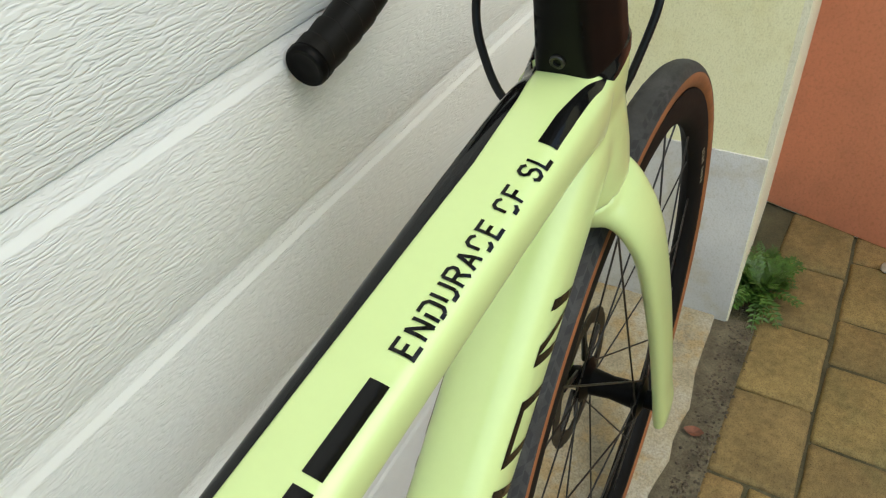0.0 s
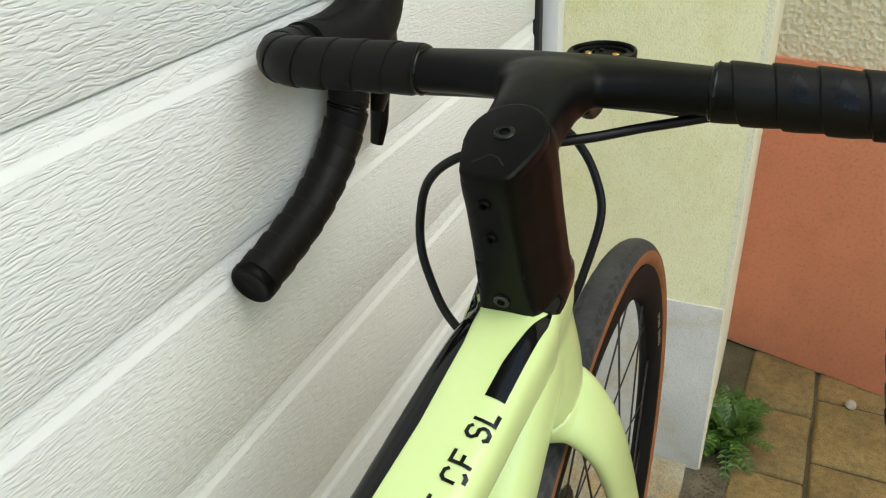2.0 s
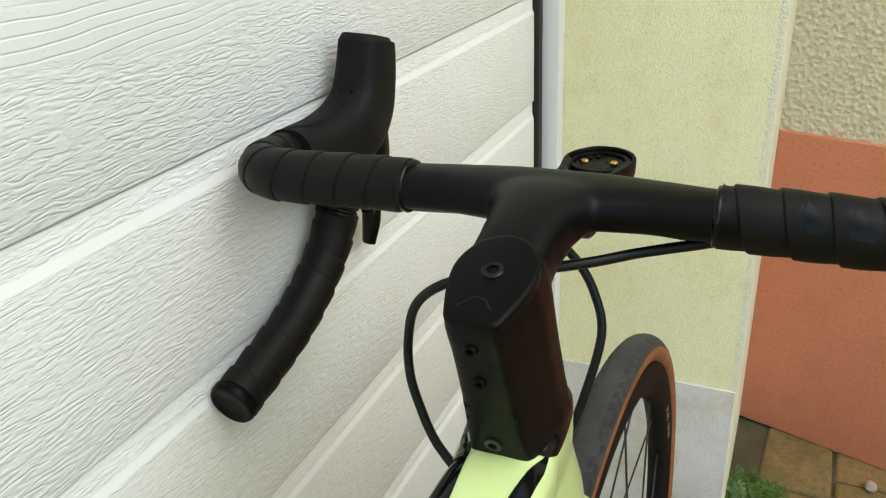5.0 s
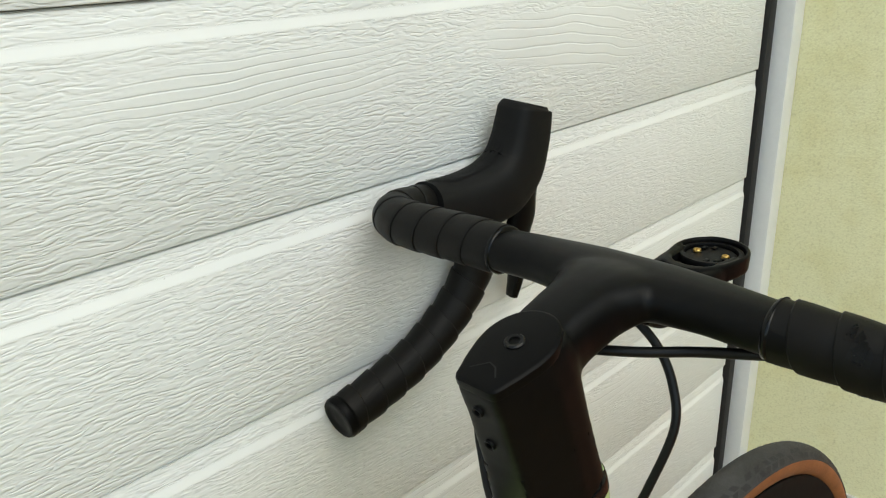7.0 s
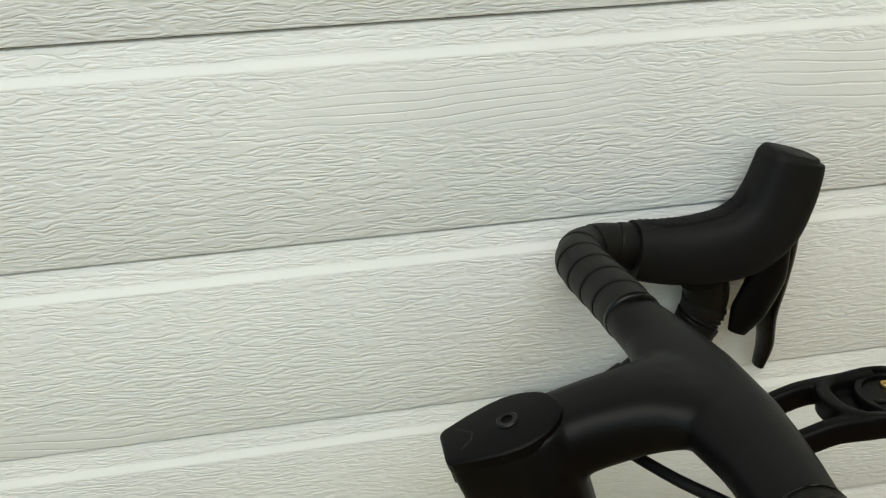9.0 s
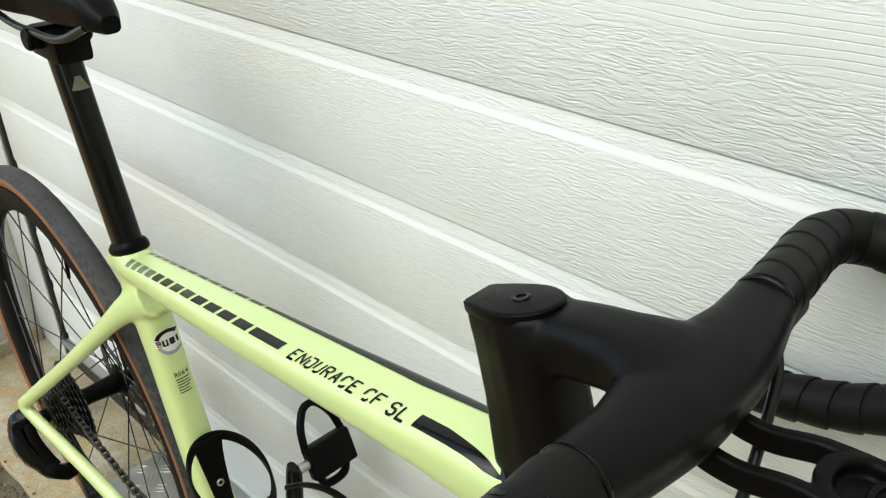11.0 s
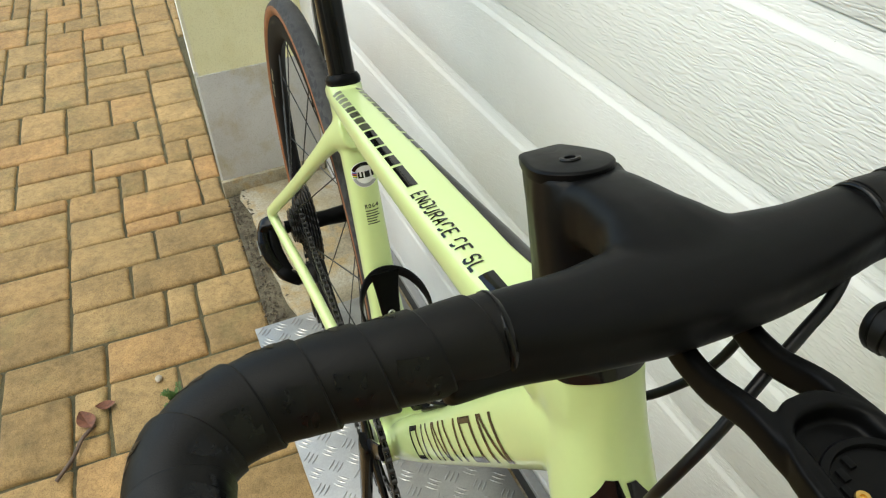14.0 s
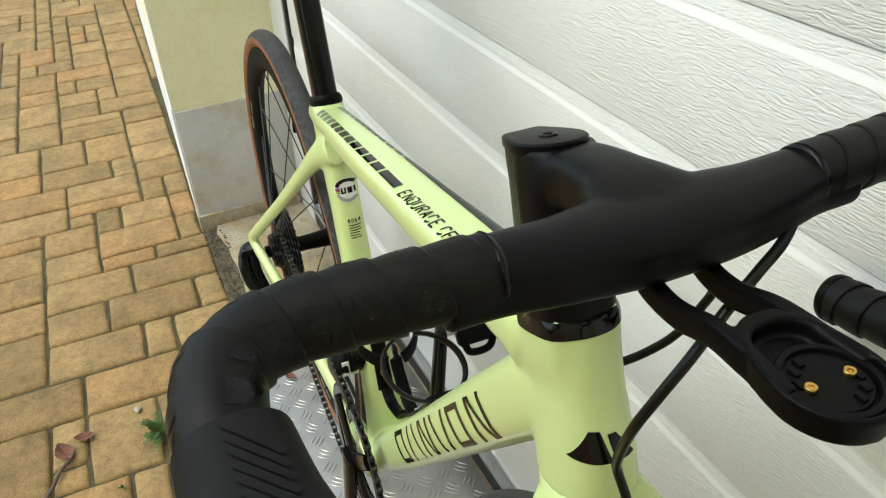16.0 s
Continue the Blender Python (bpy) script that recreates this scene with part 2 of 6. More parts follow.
CONCRETE = concrete_material()
PAVER = paver_material("buff_clay_paver", ((0.31, 0.205, 0.085), (0.40, 0.268, 0.118), (0.44, 0.30, 0.135), (0.44, 0.258, 0.105), (0.37, 0.245, 0.105)))
# mossy olive tones, with some of the neighbour wall's shade in the colour
PAVER_MOSSY_SHADED = paver_material("mossy_shaded_clay_paver", ((0.24, 0.172, 0.070), (0.30, 0.215, 0.084), (0.32, 0.236, 0.090), (0.34, 0.180, 0.088), (0.25, 0.190, 0.074)))
JOINT = surface("dark_mossy_joint", (0.115, 0.10, 0.05), 0.95, var=0.4, coarse=12, fine=220, bump_size=250, bump_depth=0.004)
GRIT = surface("dark_grit", (0.155, 0.13, 0.08), 0.95, var=0.45, coarse=25, fine=260, bump_size=320, bump_depth=0.003)
ALU = surface("worn_aluminium_plate", (0.44, 0.435, 0.415), 0.46, metal=0.75, var=0.15, coarse=12, fine=300, bump_size=500, bump_depth=0.0002)
LEAF = surface("green_leaf", (0.065, 0.145, 0.018), 0.5, var=0.4, coarse=60, fine=400)
DRY_LEAF = surface("dry_brown_leaf", (0.20, 0.075, 0.04), 0.75, var=0.4, coarse=40)
TWIG = surface("grey_twig", (0.16, 0.11, 0.08), 0.85, var=0.3)
PEBBLE = surface("pale_pebble", (0.46, 0.40, 0.31), 0.8, var=0.2, coarse=60)


# ---- building blocks ----
def mesh_of(bm, name, smooth=True):
    me = bpy.data.meshes.new(name)
    bmesh.ops.recalc_face_normals(bm, faces=bm.faces)
    bm.to_mesh(me)
    bm.free()
    if smooth:
        for p in me.polygons:
            p.use_smooth = True
    return me


def part(name, bm, material, parent=None, label="", smooth=True, sharp=40):
    me = mesh_of(bm, name, smooth)
    me.materials.append(material)
    if smooth and sharp:
        me.set_sharp_from_angle(angle=radians(sharp))
    ob = new(name, me)
    ob.parent = parent
    return tagged(ob, label)


def sup(w, h, n=20, e=2.0, turn=0.0):
    """A superellipse of width w and height h."""
    out = []
    for i in range(n):
        a = 2 * math.pi * i / n + turn
        c, s = math.cos(a), math.sin(a)
        out.append((w / 2 * math.copysign(abs(c) ** (2 / e), c), h / 2 * math.copysign(abs(s) ** (2 / e), s)))
    return out


def loft(bm, rings, cap=True, closed=False):
    vs = [[bm.verts.new(p) for p in ring] for ring in rings]
    pairs = list(zip(vs, vs[1:] + vs[:1])) if closed else list(zip(vs, vs[1:]))
    for a, b in pairs:
        for i in range(len(a)):
            j = (i + 1) % len(a)
            bm.faces.new((a[i], a[j], b[j], b[i]))
    if cap and not closed:
        bm.faces.new(vs[0])
        bm.faces.new(vs[-1])


def curve_points(pts, step):
    """A smooth curve through the points, resampled at even steps."""
    P = [Vector(p) for p in pts]
    P = [2 * P[0] - P[1]] + P + [2 * P[-1] - P[-2]]
    dense = []
    for i in range(1, len(P) - 2):
        a, b, c, d = P[i - 1:i + 3]
        for k in range(40):
            t = k / 40
            dense.append(0.5 * (2 * b + (c - a) * t + (2 * a - 5 * b + 4 * c - d) * t * t + (3 * b - a - 3 * c + d) * t ** 3))
    dense.append(P[-2])
    lengths = [0.0]
    for p, q in zip(dense, dense[1:]):
        lengths.append(lengths[-1] + (q - p).length)
    count = max(2, int(lengths[-1] / step) + 1)
    out, k = [], 0
    for i in range(count):
        s = lengths[-1] * i / (count - 1)
        while k < len(lengths) - 2 and lengths[k + 1] < s:
            k += 1
        f = (s - lengths[k]) / max(1e-9, lengths[k + 1] - lengths[k])
        out.append(dense[k].lerp(dense[k + 1], min(1, f)))
    return out


def sweep(bm, path, profile, up=(0, 0, 1), cap=True):
    """Sweeps profile(i, share) along a path, keeping the profile's second axis near up."""
    up = Vector(up)
    rings = []
    for i, p in enumerate(path):
        t = (path[min(i + 1, len(path) - 1)] - path[max(i - 1, 0)]).normalized()
        side = up.cross(t)
        side = side.normalized() if side.length > 0.05 else Vector((0, 1, 0)).cross(t).normalized()
        b = t.cross(side)
        rings.append([p + side * a + b * c for a, c in profile(i, i / (len(path) - 1))])
    loft(bm, rings, cap)


def tube(bm, pts, r, sides=10, step=0.006, up=(0, 0, 1)):
    path = curve_points(pts, step)
    sweep(bm, path, lambda i, s: sup(2 * r, 2 * r, sides), up)


def between(bm, sections, n=24, steps=14, up=(0, 1, 0)):
    """A limb through sections of (centre, width across, depth, squareness), smoothly blended."""
    centres = [Vector(s[0]) for s in sections]
    knots = np.linspace(0, 1, len(sections))
    path = []
    P = [2 * centres[0] - centres[1]] + centres + [2 * centres[-1] - centres[-2]]
    shares = []
    for i in range(1, len(P) - 2):
        a, b, c, d = P[i - 1:i + 3]
        last = i == len(P) - 3
        for k in range(steps + (1 if last else 0)):
            t = k / steps
            path.append(0.5 * (2 * b + (c - a) * t + (2 * a - 5 * b + 4 * c - d) * t * t + (3 * b - a - 3 * c + d) * t ** 3))
            shares.append(knots[i - 1] + t * (knots[1] - knots[0]))
    ws, hs, es = ([s[k] for s in sections] for k in (1, 2, 3))

    def profile(i, _):
        f = shares[i]
        return sup(np.interp(f, knots, ws), np.interp(f, knots, hs), n, np.interp(f, knots, es))

    rings = []
    upv = Vector(up)
    for i, p in enumerate(path):
        t = (path[min(i + 1, len(path) - 1)] - path[max(i - 1, 0)]).normalized()
        side = (upv - t * upv.dot(t)).normalized()
        b = t.cross(side)
        rings.append([p + side * a + b * c for a, c in profile(i, 0)])
    loft(bm, rings)


def cylinder(bm, a, b, r1, r2=None, sides=20, chamfer=0.0):
    a, b = Vector(a), Vector(b)
    r2 = r1 if r2 is None else r2
    t = (b - a).normalized()
    side = t.orthogonal().normalized()
    up = t.cross(side)
    stops = [(a, r1), (b, r2)]
    if chamfer:
        stops = [(a, r1 - chamfer), (a + t * chamfer, r1), (b - t * chamfer, r2), (b, r2 - chamfer)]
    loft(bm, [[c + side * x + up * y for x, y in sup(2 * r, 2 * r, sides)] for c, r in stops])


def box(bm, lo, hi, bevel=0.0):
    lo, hi = Vector(lo), Vector(hi)
    made = bmesh.ops.create_cube(bm, size=1.0, matrix=Matrix.Translation((lo + hi) / 2) @ Matrix.Diagonal((*(hi - lo), 1)))
    if bevel:
        edges = list({e for v in made["verts"] for e in v.link_edges})
        bmesh.ops.bevel(bm, geom=edges, offset=bevel, segments=2, affect="EDGES", profile=0.6)


def revolve(bm, profile, centre, n=120, closed=True):
    """Turns a closed profile of (radius, across) round the y axis through centre."""
    c = Vector(centre)
    rings = []
    for i in range(n):
        a = 2 * math.pi * i / n
        rings.append([c + Vector((r * math.cos(a), y, r * math.sin(a))) for r, y in profile])
    loft(bm, rings, closed=closed)


def fuse(ob, voxel, rounds):
    """Fuses a part's overlapping limbs into one flowing skin."""
    r = ob.modifiers.new("fuse", "REMESH")
    r.mode, r.voxel_size, r.use_smooth_shade = "VOXEL", voxel, True
    s = ob.modifiers.new("flow", "SMOOTH")
    s.factor, s.iterations = 0.5, rounds
    return ob


def fused(name, bm, material, parent, voxel, rounds, label=""):
    """The fused limbs as one plain mesh."""
    me = mesh_of(bm, name)
    tmp = new(name, me)
    fuse(tmp, voxel, rounds)
    deps = bpy.context.evaluated_depsgraph_get()
    skin = bpy.data.meshes.new_from_object(tmp.evaluated_get(deps))
    bpy.data.objects.remove(tmp)
    skin.materials.clear()
    skin.materials.append(material)
    for p in skin.polygons:
        p.use_smooth = True
    ob = new(name, skin)
    ob.parent = parent
    return tagged(ob, label)


# ---- the garage front ----
PITCH, GROOVE = 0.1360, 0.903      # height of a door rib, and the height of one of its grooves
DOOR_LEFT, DOOR_RIGHT = -1.308, 0.768

door = tagged(new("door_1"), "white steel sectional garage door with embossed wood grain and ribs", "door", kind="structure")


def door_panel_mesh():
    """One rib: groove, recessed strip, bevel, broad field."""
    bm = bmesh.new()
    x0, x1 = DOOR_LEFT, DOOR_RIGHT
    prof = [(0.030, -PITCH + 0.0005), (0.0016, -PITCH + 0.0005), (0.0005, -PITCH + 0.0008), (0.0, -PITCH + 0.0020), (0.0, -0.0237), (0.0001, -0.0226), (0.0004, -0.0217), (0.0011, -0.0197), (0.0018, -0.0177),
            (0.0021, -0.0168), (0.0022, -0.0157), (0.0022, -0.0022), (0.0026, -0.0013), (0.0040, -0.0008), (0.0048, -0.0003), (0.030, -0.0003)]
    loft(bm, [[(x, y, z) for y, z in prof] for x in (x0, x0 + 0.004, x1 - 0.004, x1)])
    me = mesh_of(bm, "panel", True)
    me.set_sharp_from_angle(angle=radians(30))
    me.materials.append(DOOR_WHITE)
    return me


panel_mesh = door_panel_mesh()
for k in range(-9, 7):
    ob = new("panel", panel_mesh)
    ob.parent = door
    ob.location = (0, 0, GROOVE - k * PITCH)
bm = bmesh.new()
box(bm, (DOOR_LEFT, -0.010, 0.012), (DOOR_RIGHT, 0.030, 0.062), 0.004)
part("bottom_seal", bm, SEAL_BLACK, door, "dark rubber seal along the door's foot")
bm = bmesh.new()
box(bm, (DOOR_LEFT, -0.016, 0.062), (DOOR_RIGHT, 0.0, 0.072), 0.002)
part("bottom_rail", bm, surface("grey_rail", (0.35, 0.35, 0.35), 0.45, metal=0.5), door, "grey metal rail")

for name, x0, x1, s0, y0 in (("trim_front", 0.790, 0.819, 0.771, -0.027), ("trim_rear", -1.446, -1.330, -1.327, -0.008)):
    post = tagged(new(name), "white door frame post with a black rubber seal", "door frame", kind="structure")
    bm = bmesh.new()
    box(bm, (x0, y0, 0.0), (x1, 0.06, 2.25), 0.003)
    part("post", bm, FRAME_WHITE, post)
    bm = bmesh.new()
    box(bm, (s0, -0.006, 0.0), (s0 + 0.017, 0.05, 2.25), 0.003)
    part("seal", bm, SEAL_BLACK, post, "black rubber seal")

FACE_F, FACE_R = -0.291, -0.266    # the wall's front face beside the door, ahead and behind


def wall_block(name, x0, x1, y0, y1, z1, label):
    bm = bmesh.new()
    box(bm, (x0, y0, -0.1), (x1, y1, z1), 0.006)
    ob = part(name, bm, YELLOW, None, "", sharp=50)
    return tagged(ob, label, "wall", kind="structure")


REAR_LEAN = 0.0605                 # the outer face behind the door turns away from the door's line


def outer_face(x, proud=0.0):
    return FACE_R - proud - REAR_LEAN * (x + 1.446)


def leaning(name, x0, x1, proud, y1, z0, z1, material, parent=None):
    """A wall or a coat of render whose outer side follows the leaning face."""
    bm = bmesh.new()
    plan = [(x0, outer_face(x0, proud)), (x1, outer_face(x1, proud))]
    plan += [(x1, outer_face(x1, -0.01) if y1 is None else y1), (x0, outer_face(x0, -0.01) if y1 is None else y1)]
    loft(bm, [[Vector((x, y, z)) for x, y in plan] for z in (z0, z1)])
    bmesh.ops.bevel(bm, geom=list(bm.edges), offset=0.002, segments=2, affect="EDGES")
    return part(name, bm, material, parent, sharp=50)


def skin(name, lo, hi, material, parent, label=""):
    bm = bmesh.new()
    box(bm, lo, hi, 0.002)
    return part(name, bm, material, parent, label)


wf = wall_block("wall_front", 0.819, 1.60, FACE_F, 0.35, 2.9, "yellow rendered garage pier with a grey painted foot")
skin("plinth", (0.816, FACE_F - 0.003, 0.0), (0.90, -0.028, 0.337), GREY, wf, "grey painted plinth")
skin("front_render", (0.8195, FACE_F - 0.006, 0.0), (1.60, FACE_F + 0.01, 2.9), CREAM, wf, "cream render on the outer face")
wr = tagged(leaning("wall_rear", -4.4, -1.446, 0.0, 0.60, -0.1, 2.9, YELLOW), "yellow rendered garage pier with a grey worn plinth", "wall", kind="structure")
skin("plinth", (-1.455, FACE_R - 0.003, 0.0), (-1.443, -0.010, 0.325), GREY, wr, "worn grey painted plinth")
skin("skirt", (-1.458, FACE_R - 0.008, 0.0), (-1.4325, -0.012, 0.046), CONCRETE, wr, "stained concrete skirt along the plinth")
leaning("front_render", -4.4, -1.4465, 0.006, None, 0.335, 2.9, CREAM, wr)
leaning("front_plinth", -4.4, -1.4465, 0.008, None, 0.0, 0.335, PALE, wr)
wall_block("wall_lintel", -1.446, 0.819, -0.26, 0.35, 2.9, "yellow rendered wall over the garage door").location.z = 2.25

bm = bmesh.new()
box(bm, (1.25, -3.2, -0.1), (1.75, -0.292, 2.3), 0.01)
neighbour = tagged(part("wall_neighbour", bm, BEIGE, None), "rough beige rendered house wall with terracotta foot", "wall", kind="structure")
skin("terracotta_base", (1.240, -3.2, 0.0), (1.30, -0.294, 0.612), ORANGE, neighbour, "terracotta painted wall foot")
neighbour.matrix_world = Matrix.Translation((1.245, -0.29, 0)) @ pose(0, 0, 0, 0, 0, -17) @ Matrix.Translation((-1.25, 0.3, 0))


# ---- the ground ----
bm = bmesh.new()
S = 400.0
vs = [bm.verts.new(p) for p in ((-S, -S, -0.008), (S, -S, -0.008), (S, S, -0.008), (-S, S, -0.008))]
bm.faces.new(vs)
tagged(part("ground", bm, JOINT, None, smooth=False), "sandy bedding between the paving blocks", "ground", kind="structure")

bm = bmesh.new()
box(bm, (-1.446, -0.235, -0.08), (0.819, 0.20, 0.012), 0.006)
bmesh.ops.subdivide_edges(bm, edges=[e for e in bm.edges if e.calc_length() > 1.0], cuts=60)
rng = random.Random(4)
for v in bm.verts:
    if v.co.y < -0.2:
        v.co.y += 0.004 * math.sin(19 * v.co.x) + 0.003 * math.sin(47 * v.co.x + 1) + 0.002 * math.sin(113 * v.co.x) - 0.042 / (1 + math.exp(-30 * (v.co.x - 0.1)))
tagged(part("kerb", bm, CONCRETE, None, smooth=False), "stained concrete threshold strip along the garage door", "threshold", kind="structure")


def paving_edge(x):
    """Where the pavers begin, along the strip before the door."""
    return -0.279 - 0.0332 * (x + 1.015)


bm = bmesh.new()
cells = 90
grid = [[bm.verts.new((-1.43 + 2.26 * i / cells, (paving_edge(-1.43 + 2.26 * i / cells) - 0.004) * (1 - j / 5) - 0.215 * j / 5, 0.003 + rng.uniform(-0.0012, 0.0012))) for j in range(6)] for i in range(cells + 1)]
for i in range(cells):
    for j in range(5):
        bm.faces.new((grid[i][j], grid[i + 1][j], grid[i + 1][j + 1], grid[i][j + 1]))
tagged(part("pavement_edge", bm, GRIT, None), "dark gritty dirt joint between strip and pavers", "dirt", kind="structure")


bm = bmesh.new()
box(bm, (-4.86, -3.4, -0.05), (-4.53, 0.3, 0.115), 0.012)
tagged(part("kerb_far", bm, surface("pale_concrete", (0.55, 0.53, 0.47), 0.9, var=0.12, bump_size=200, bump_depth=0.002), None), "pale concrete kerb at the far end of the paving", "kerb", kind="structure")
bm = bmesh.new()
bmesh.ops.create_grid(bm, x_segments=40, y_segments=60, size=0.5, matrix=Matrix.Translation((-6.4, -1.4, 0.06)) @ Matrix.Diagonal((3.2, 5, 1, 1)))
for v in bm.verts:
    v.co.z += rng.uniform(-0.012, 0.02)
tagged(part("lawn", bm, surface("grass_green", (0.06, 0.11, 0.03), 0.9, var=0.4, coarse=15, fine=200, bump_size=120, bump_depth=0.02), None), "strip of green grass behind the kerb", "grass", kind="structure")
downpipe = tagged(new("downpipe"), "dark round post in a pale concrete foot on the paving", "post")
bm = bmesh.new()
cylinder(bm, (-4.485, -0.72, 0.05), (-4.485, -0.72, 2.2), 0.043, sides=24)
part("pipe", bm, surface("dark_pipe_paint", (0.035, 0.033, 0.036), 0.5, var=0.2), downpipe)
bm = bmesh.new()
cylinder(bm, (-4.485, -0.72, -0.02), (-4.485, -0.72, 0.07), 0.062, 0.052, sides=24, chamfer=0.008)
part("foot", bm, surface("pinkish_concrete", (0.55, 0.44, 0.38), 0.9, var=0.2), downpipe, "pale pinkish concrete foot")


bm = bmesh.new()
for k in range(2600):
    at = Vector((rng.uniform(-1.43, 0.81), 0, 0))
    edge = paving_edge(at.x)
    at.y = rng.gauss(edge + 0.016, 0.014)
    r = rng.choice((0.0010, 0.0014, 0.0020, 0.0028, 0.0036))
    at.z = 0.003 + r * 0.4 if at.y < -0.236 else 0.0124 + r * 0.4
    if at.y < edge - 0.01 or -0.92 < at.x < -0.01 and at.y > -0.32:
        continue
    vs = [bm.verts.new(at + Vector((x * r * rng.uniform(0.7, 1.3), y * r * rng.uniform(0.7, 1.3), z * r * 0.7))) for x, y, z in ((1, 0, 0), (0, 1, 0), (-1, 0, 0), (0, -1, 0), (0, 0, 1))]
    for i in range(4):
        bm.faces.new((vs[i], vs[(i + 1) % 4], vs[4]))
tagged(part("grit", bm, surface("brown_grit_grains", (0.13, 0.10, 0.065), 0.9, var=0.7, coarse=140, fine=300), None, smooth=False), "loose brown grit and crumbs along the threshold", "grit", kind="stuff")


# ---- the bicycle ----
HEAD = Vector((0.780, 0, 0.884))                       # top of the steering axis
RAKE = Vector((-0.302, 0, 1.0)).normalized()           # along the steering axis, upwards
REAR, FRONT = Vector((0, 0, 0.343)), Vector((0.992, 0, 0.343))
BB = Vector((0.412, 0, 0.271))
STEER = Matrix.Translation(HEAD) @ Matrix.Rotation(radians(2.67), 4, RAKE) @ Matrix.Translation(-HEAD)

bike = tagged(new("road_bicycle"), "lime yellow road bicycle with black cockpit leaning on the garage door", "bicycle")
bike.matrix_world = pose(-0.725, -0.1758, 0.0145, 0, 0, -2.97) @ pose(0, 0, 0, -0.3)


def axis_at(z):
    return HEAD + RAKE * ((z - HEAD.z) / RAKE.z)


def turned(bm):
    bmesh.ops.transform(bm, matrix=STEER, verts=bm.verts)
    return bm


def ahead(bm):
    """Sets bar parts forward to the bar's place, then turns them with the steering."""
    bmesh.ops.translate(bm, verts=bm.verts, vec=(0.006, -0.001, 0.001))
    return turned(bm)


def top_z(x):
    return 0.756 + 0.172 * (x - 0.588)


def mid_y(x):
    return np.interp(x, (0.262, 0.40, 0.62, 0.765), (0.0, -0.0055, -0.0068, -0.0045))


def kite(rear, front, w_rear, w_mid):
    """A column section: a narrow flat rear, widening forwards, a round front."""
    half = [(rear, w_rear * 0.35), (rear + 0.0006, w_rear * 0.47), (rear + 0.003, w_rear * 0.52), (rear + 0.014, w_rear * 0.5 + (w_mid - w_rear) * 0.26), (rear + 0.028, w_mid * 0.5), (rear + 0.040, w_mid * 0.49)]
    half += [(rear + 0.040 + (front - rear - 0.040) * math.sin(a), w_mid * 0.49 * math.cos(a)) for a in (0.4, 0.8, 1.15, 1.4)]
    return half + [(x, -y) for x, y in reversed(half)]


# frame
bm = bmesh.new()
tt = [(0.262, 0.034, 0.028, 2.6), (0.33, 0.037, 0.026, 3.2), (0.46, 0.0430, 0.026, 4.2), (0.60, 0.0475, 0.027, 4.4), (0.70, 0.0505, 0.031, 4.2), (0.765, 0.051, 0.040, 3.6), (0.795, 0.045, 0.048, 2.8)]
between(bm, [((x, mid_y(x), top_z(x) - h / 2 - 0.006 * (x > 0.79)), w, h, e) for x, w, h, e in tt])
between(bm, [(axis_at(0.792), 0.0465, 0.055, 2.3), (axis_at(0.775), 0.047, 0.057, 2.3), (axis_at(0.75), 0.046, 0.060, 2.4), (axis_at(0.715), 0.050, 0.070, 2.4), (axis_at(0.690), 0.052, 0.066, 2.4)])
between(bm, [((0.830, 0, 0.750), 0.042, 0.050, 2.6), ((0.794, 0, 0.719), 0.050, 0.058, 2.8), ((0.72, 0, 0.632), 0.052, 0.057, 3), ((0.56, 0, 0.440), 0.054, 0.054, 3), ((0.45, 0, 0.312), 0.062, 0.052, 3), ((0.412, 0, 0.271), 0.066, 0.046, 2.6)])
between(bm, [((0.412, 0, 0.265), 0.064, 0.05, 2.6), ((0.395, 0, 0.33), 0.050, 0.046, 2.6), ((0.36, 0, 0.447), 0.036, 0.042, 2.6), ((0.318, 0, 0.59), 0.034, 0.043, 2.6), ((0.2848, 0, 0.7045), 0.0365, 0.0455, 2.6)])
cylinder(bm, BB + Vector((0, -0.042, 0)), BB + Vector((0, 0.042, 0)), 0.025)
fwd = Vector((1, 0, 0.302)).normalized()
loft(bm, [[axis_at(z) + fwd * a + Vector((0, b - 0.0010, 0)) for a, b in kite(-0.0272, 0.0266 - g, 0.0268, w)] for z, g, w in ((0.762, 0.002, 0.0450), (0.780, 0.0, 0.0478), (0.7915, 0.0, 0.0484), (0.7955, 0.0003, 0.0482))])
loft(bm, [[axis_at(z) + fwd * a + Vector((0, b - 0.0010, 0)) for a, b in kite(-0.0330, 0.0262, w - 0.003, w)] for z, w in ((0.752, 0.0430), (0.766, 0.0470), (0.780, 0.0490), (0.7870, 0.0490))])
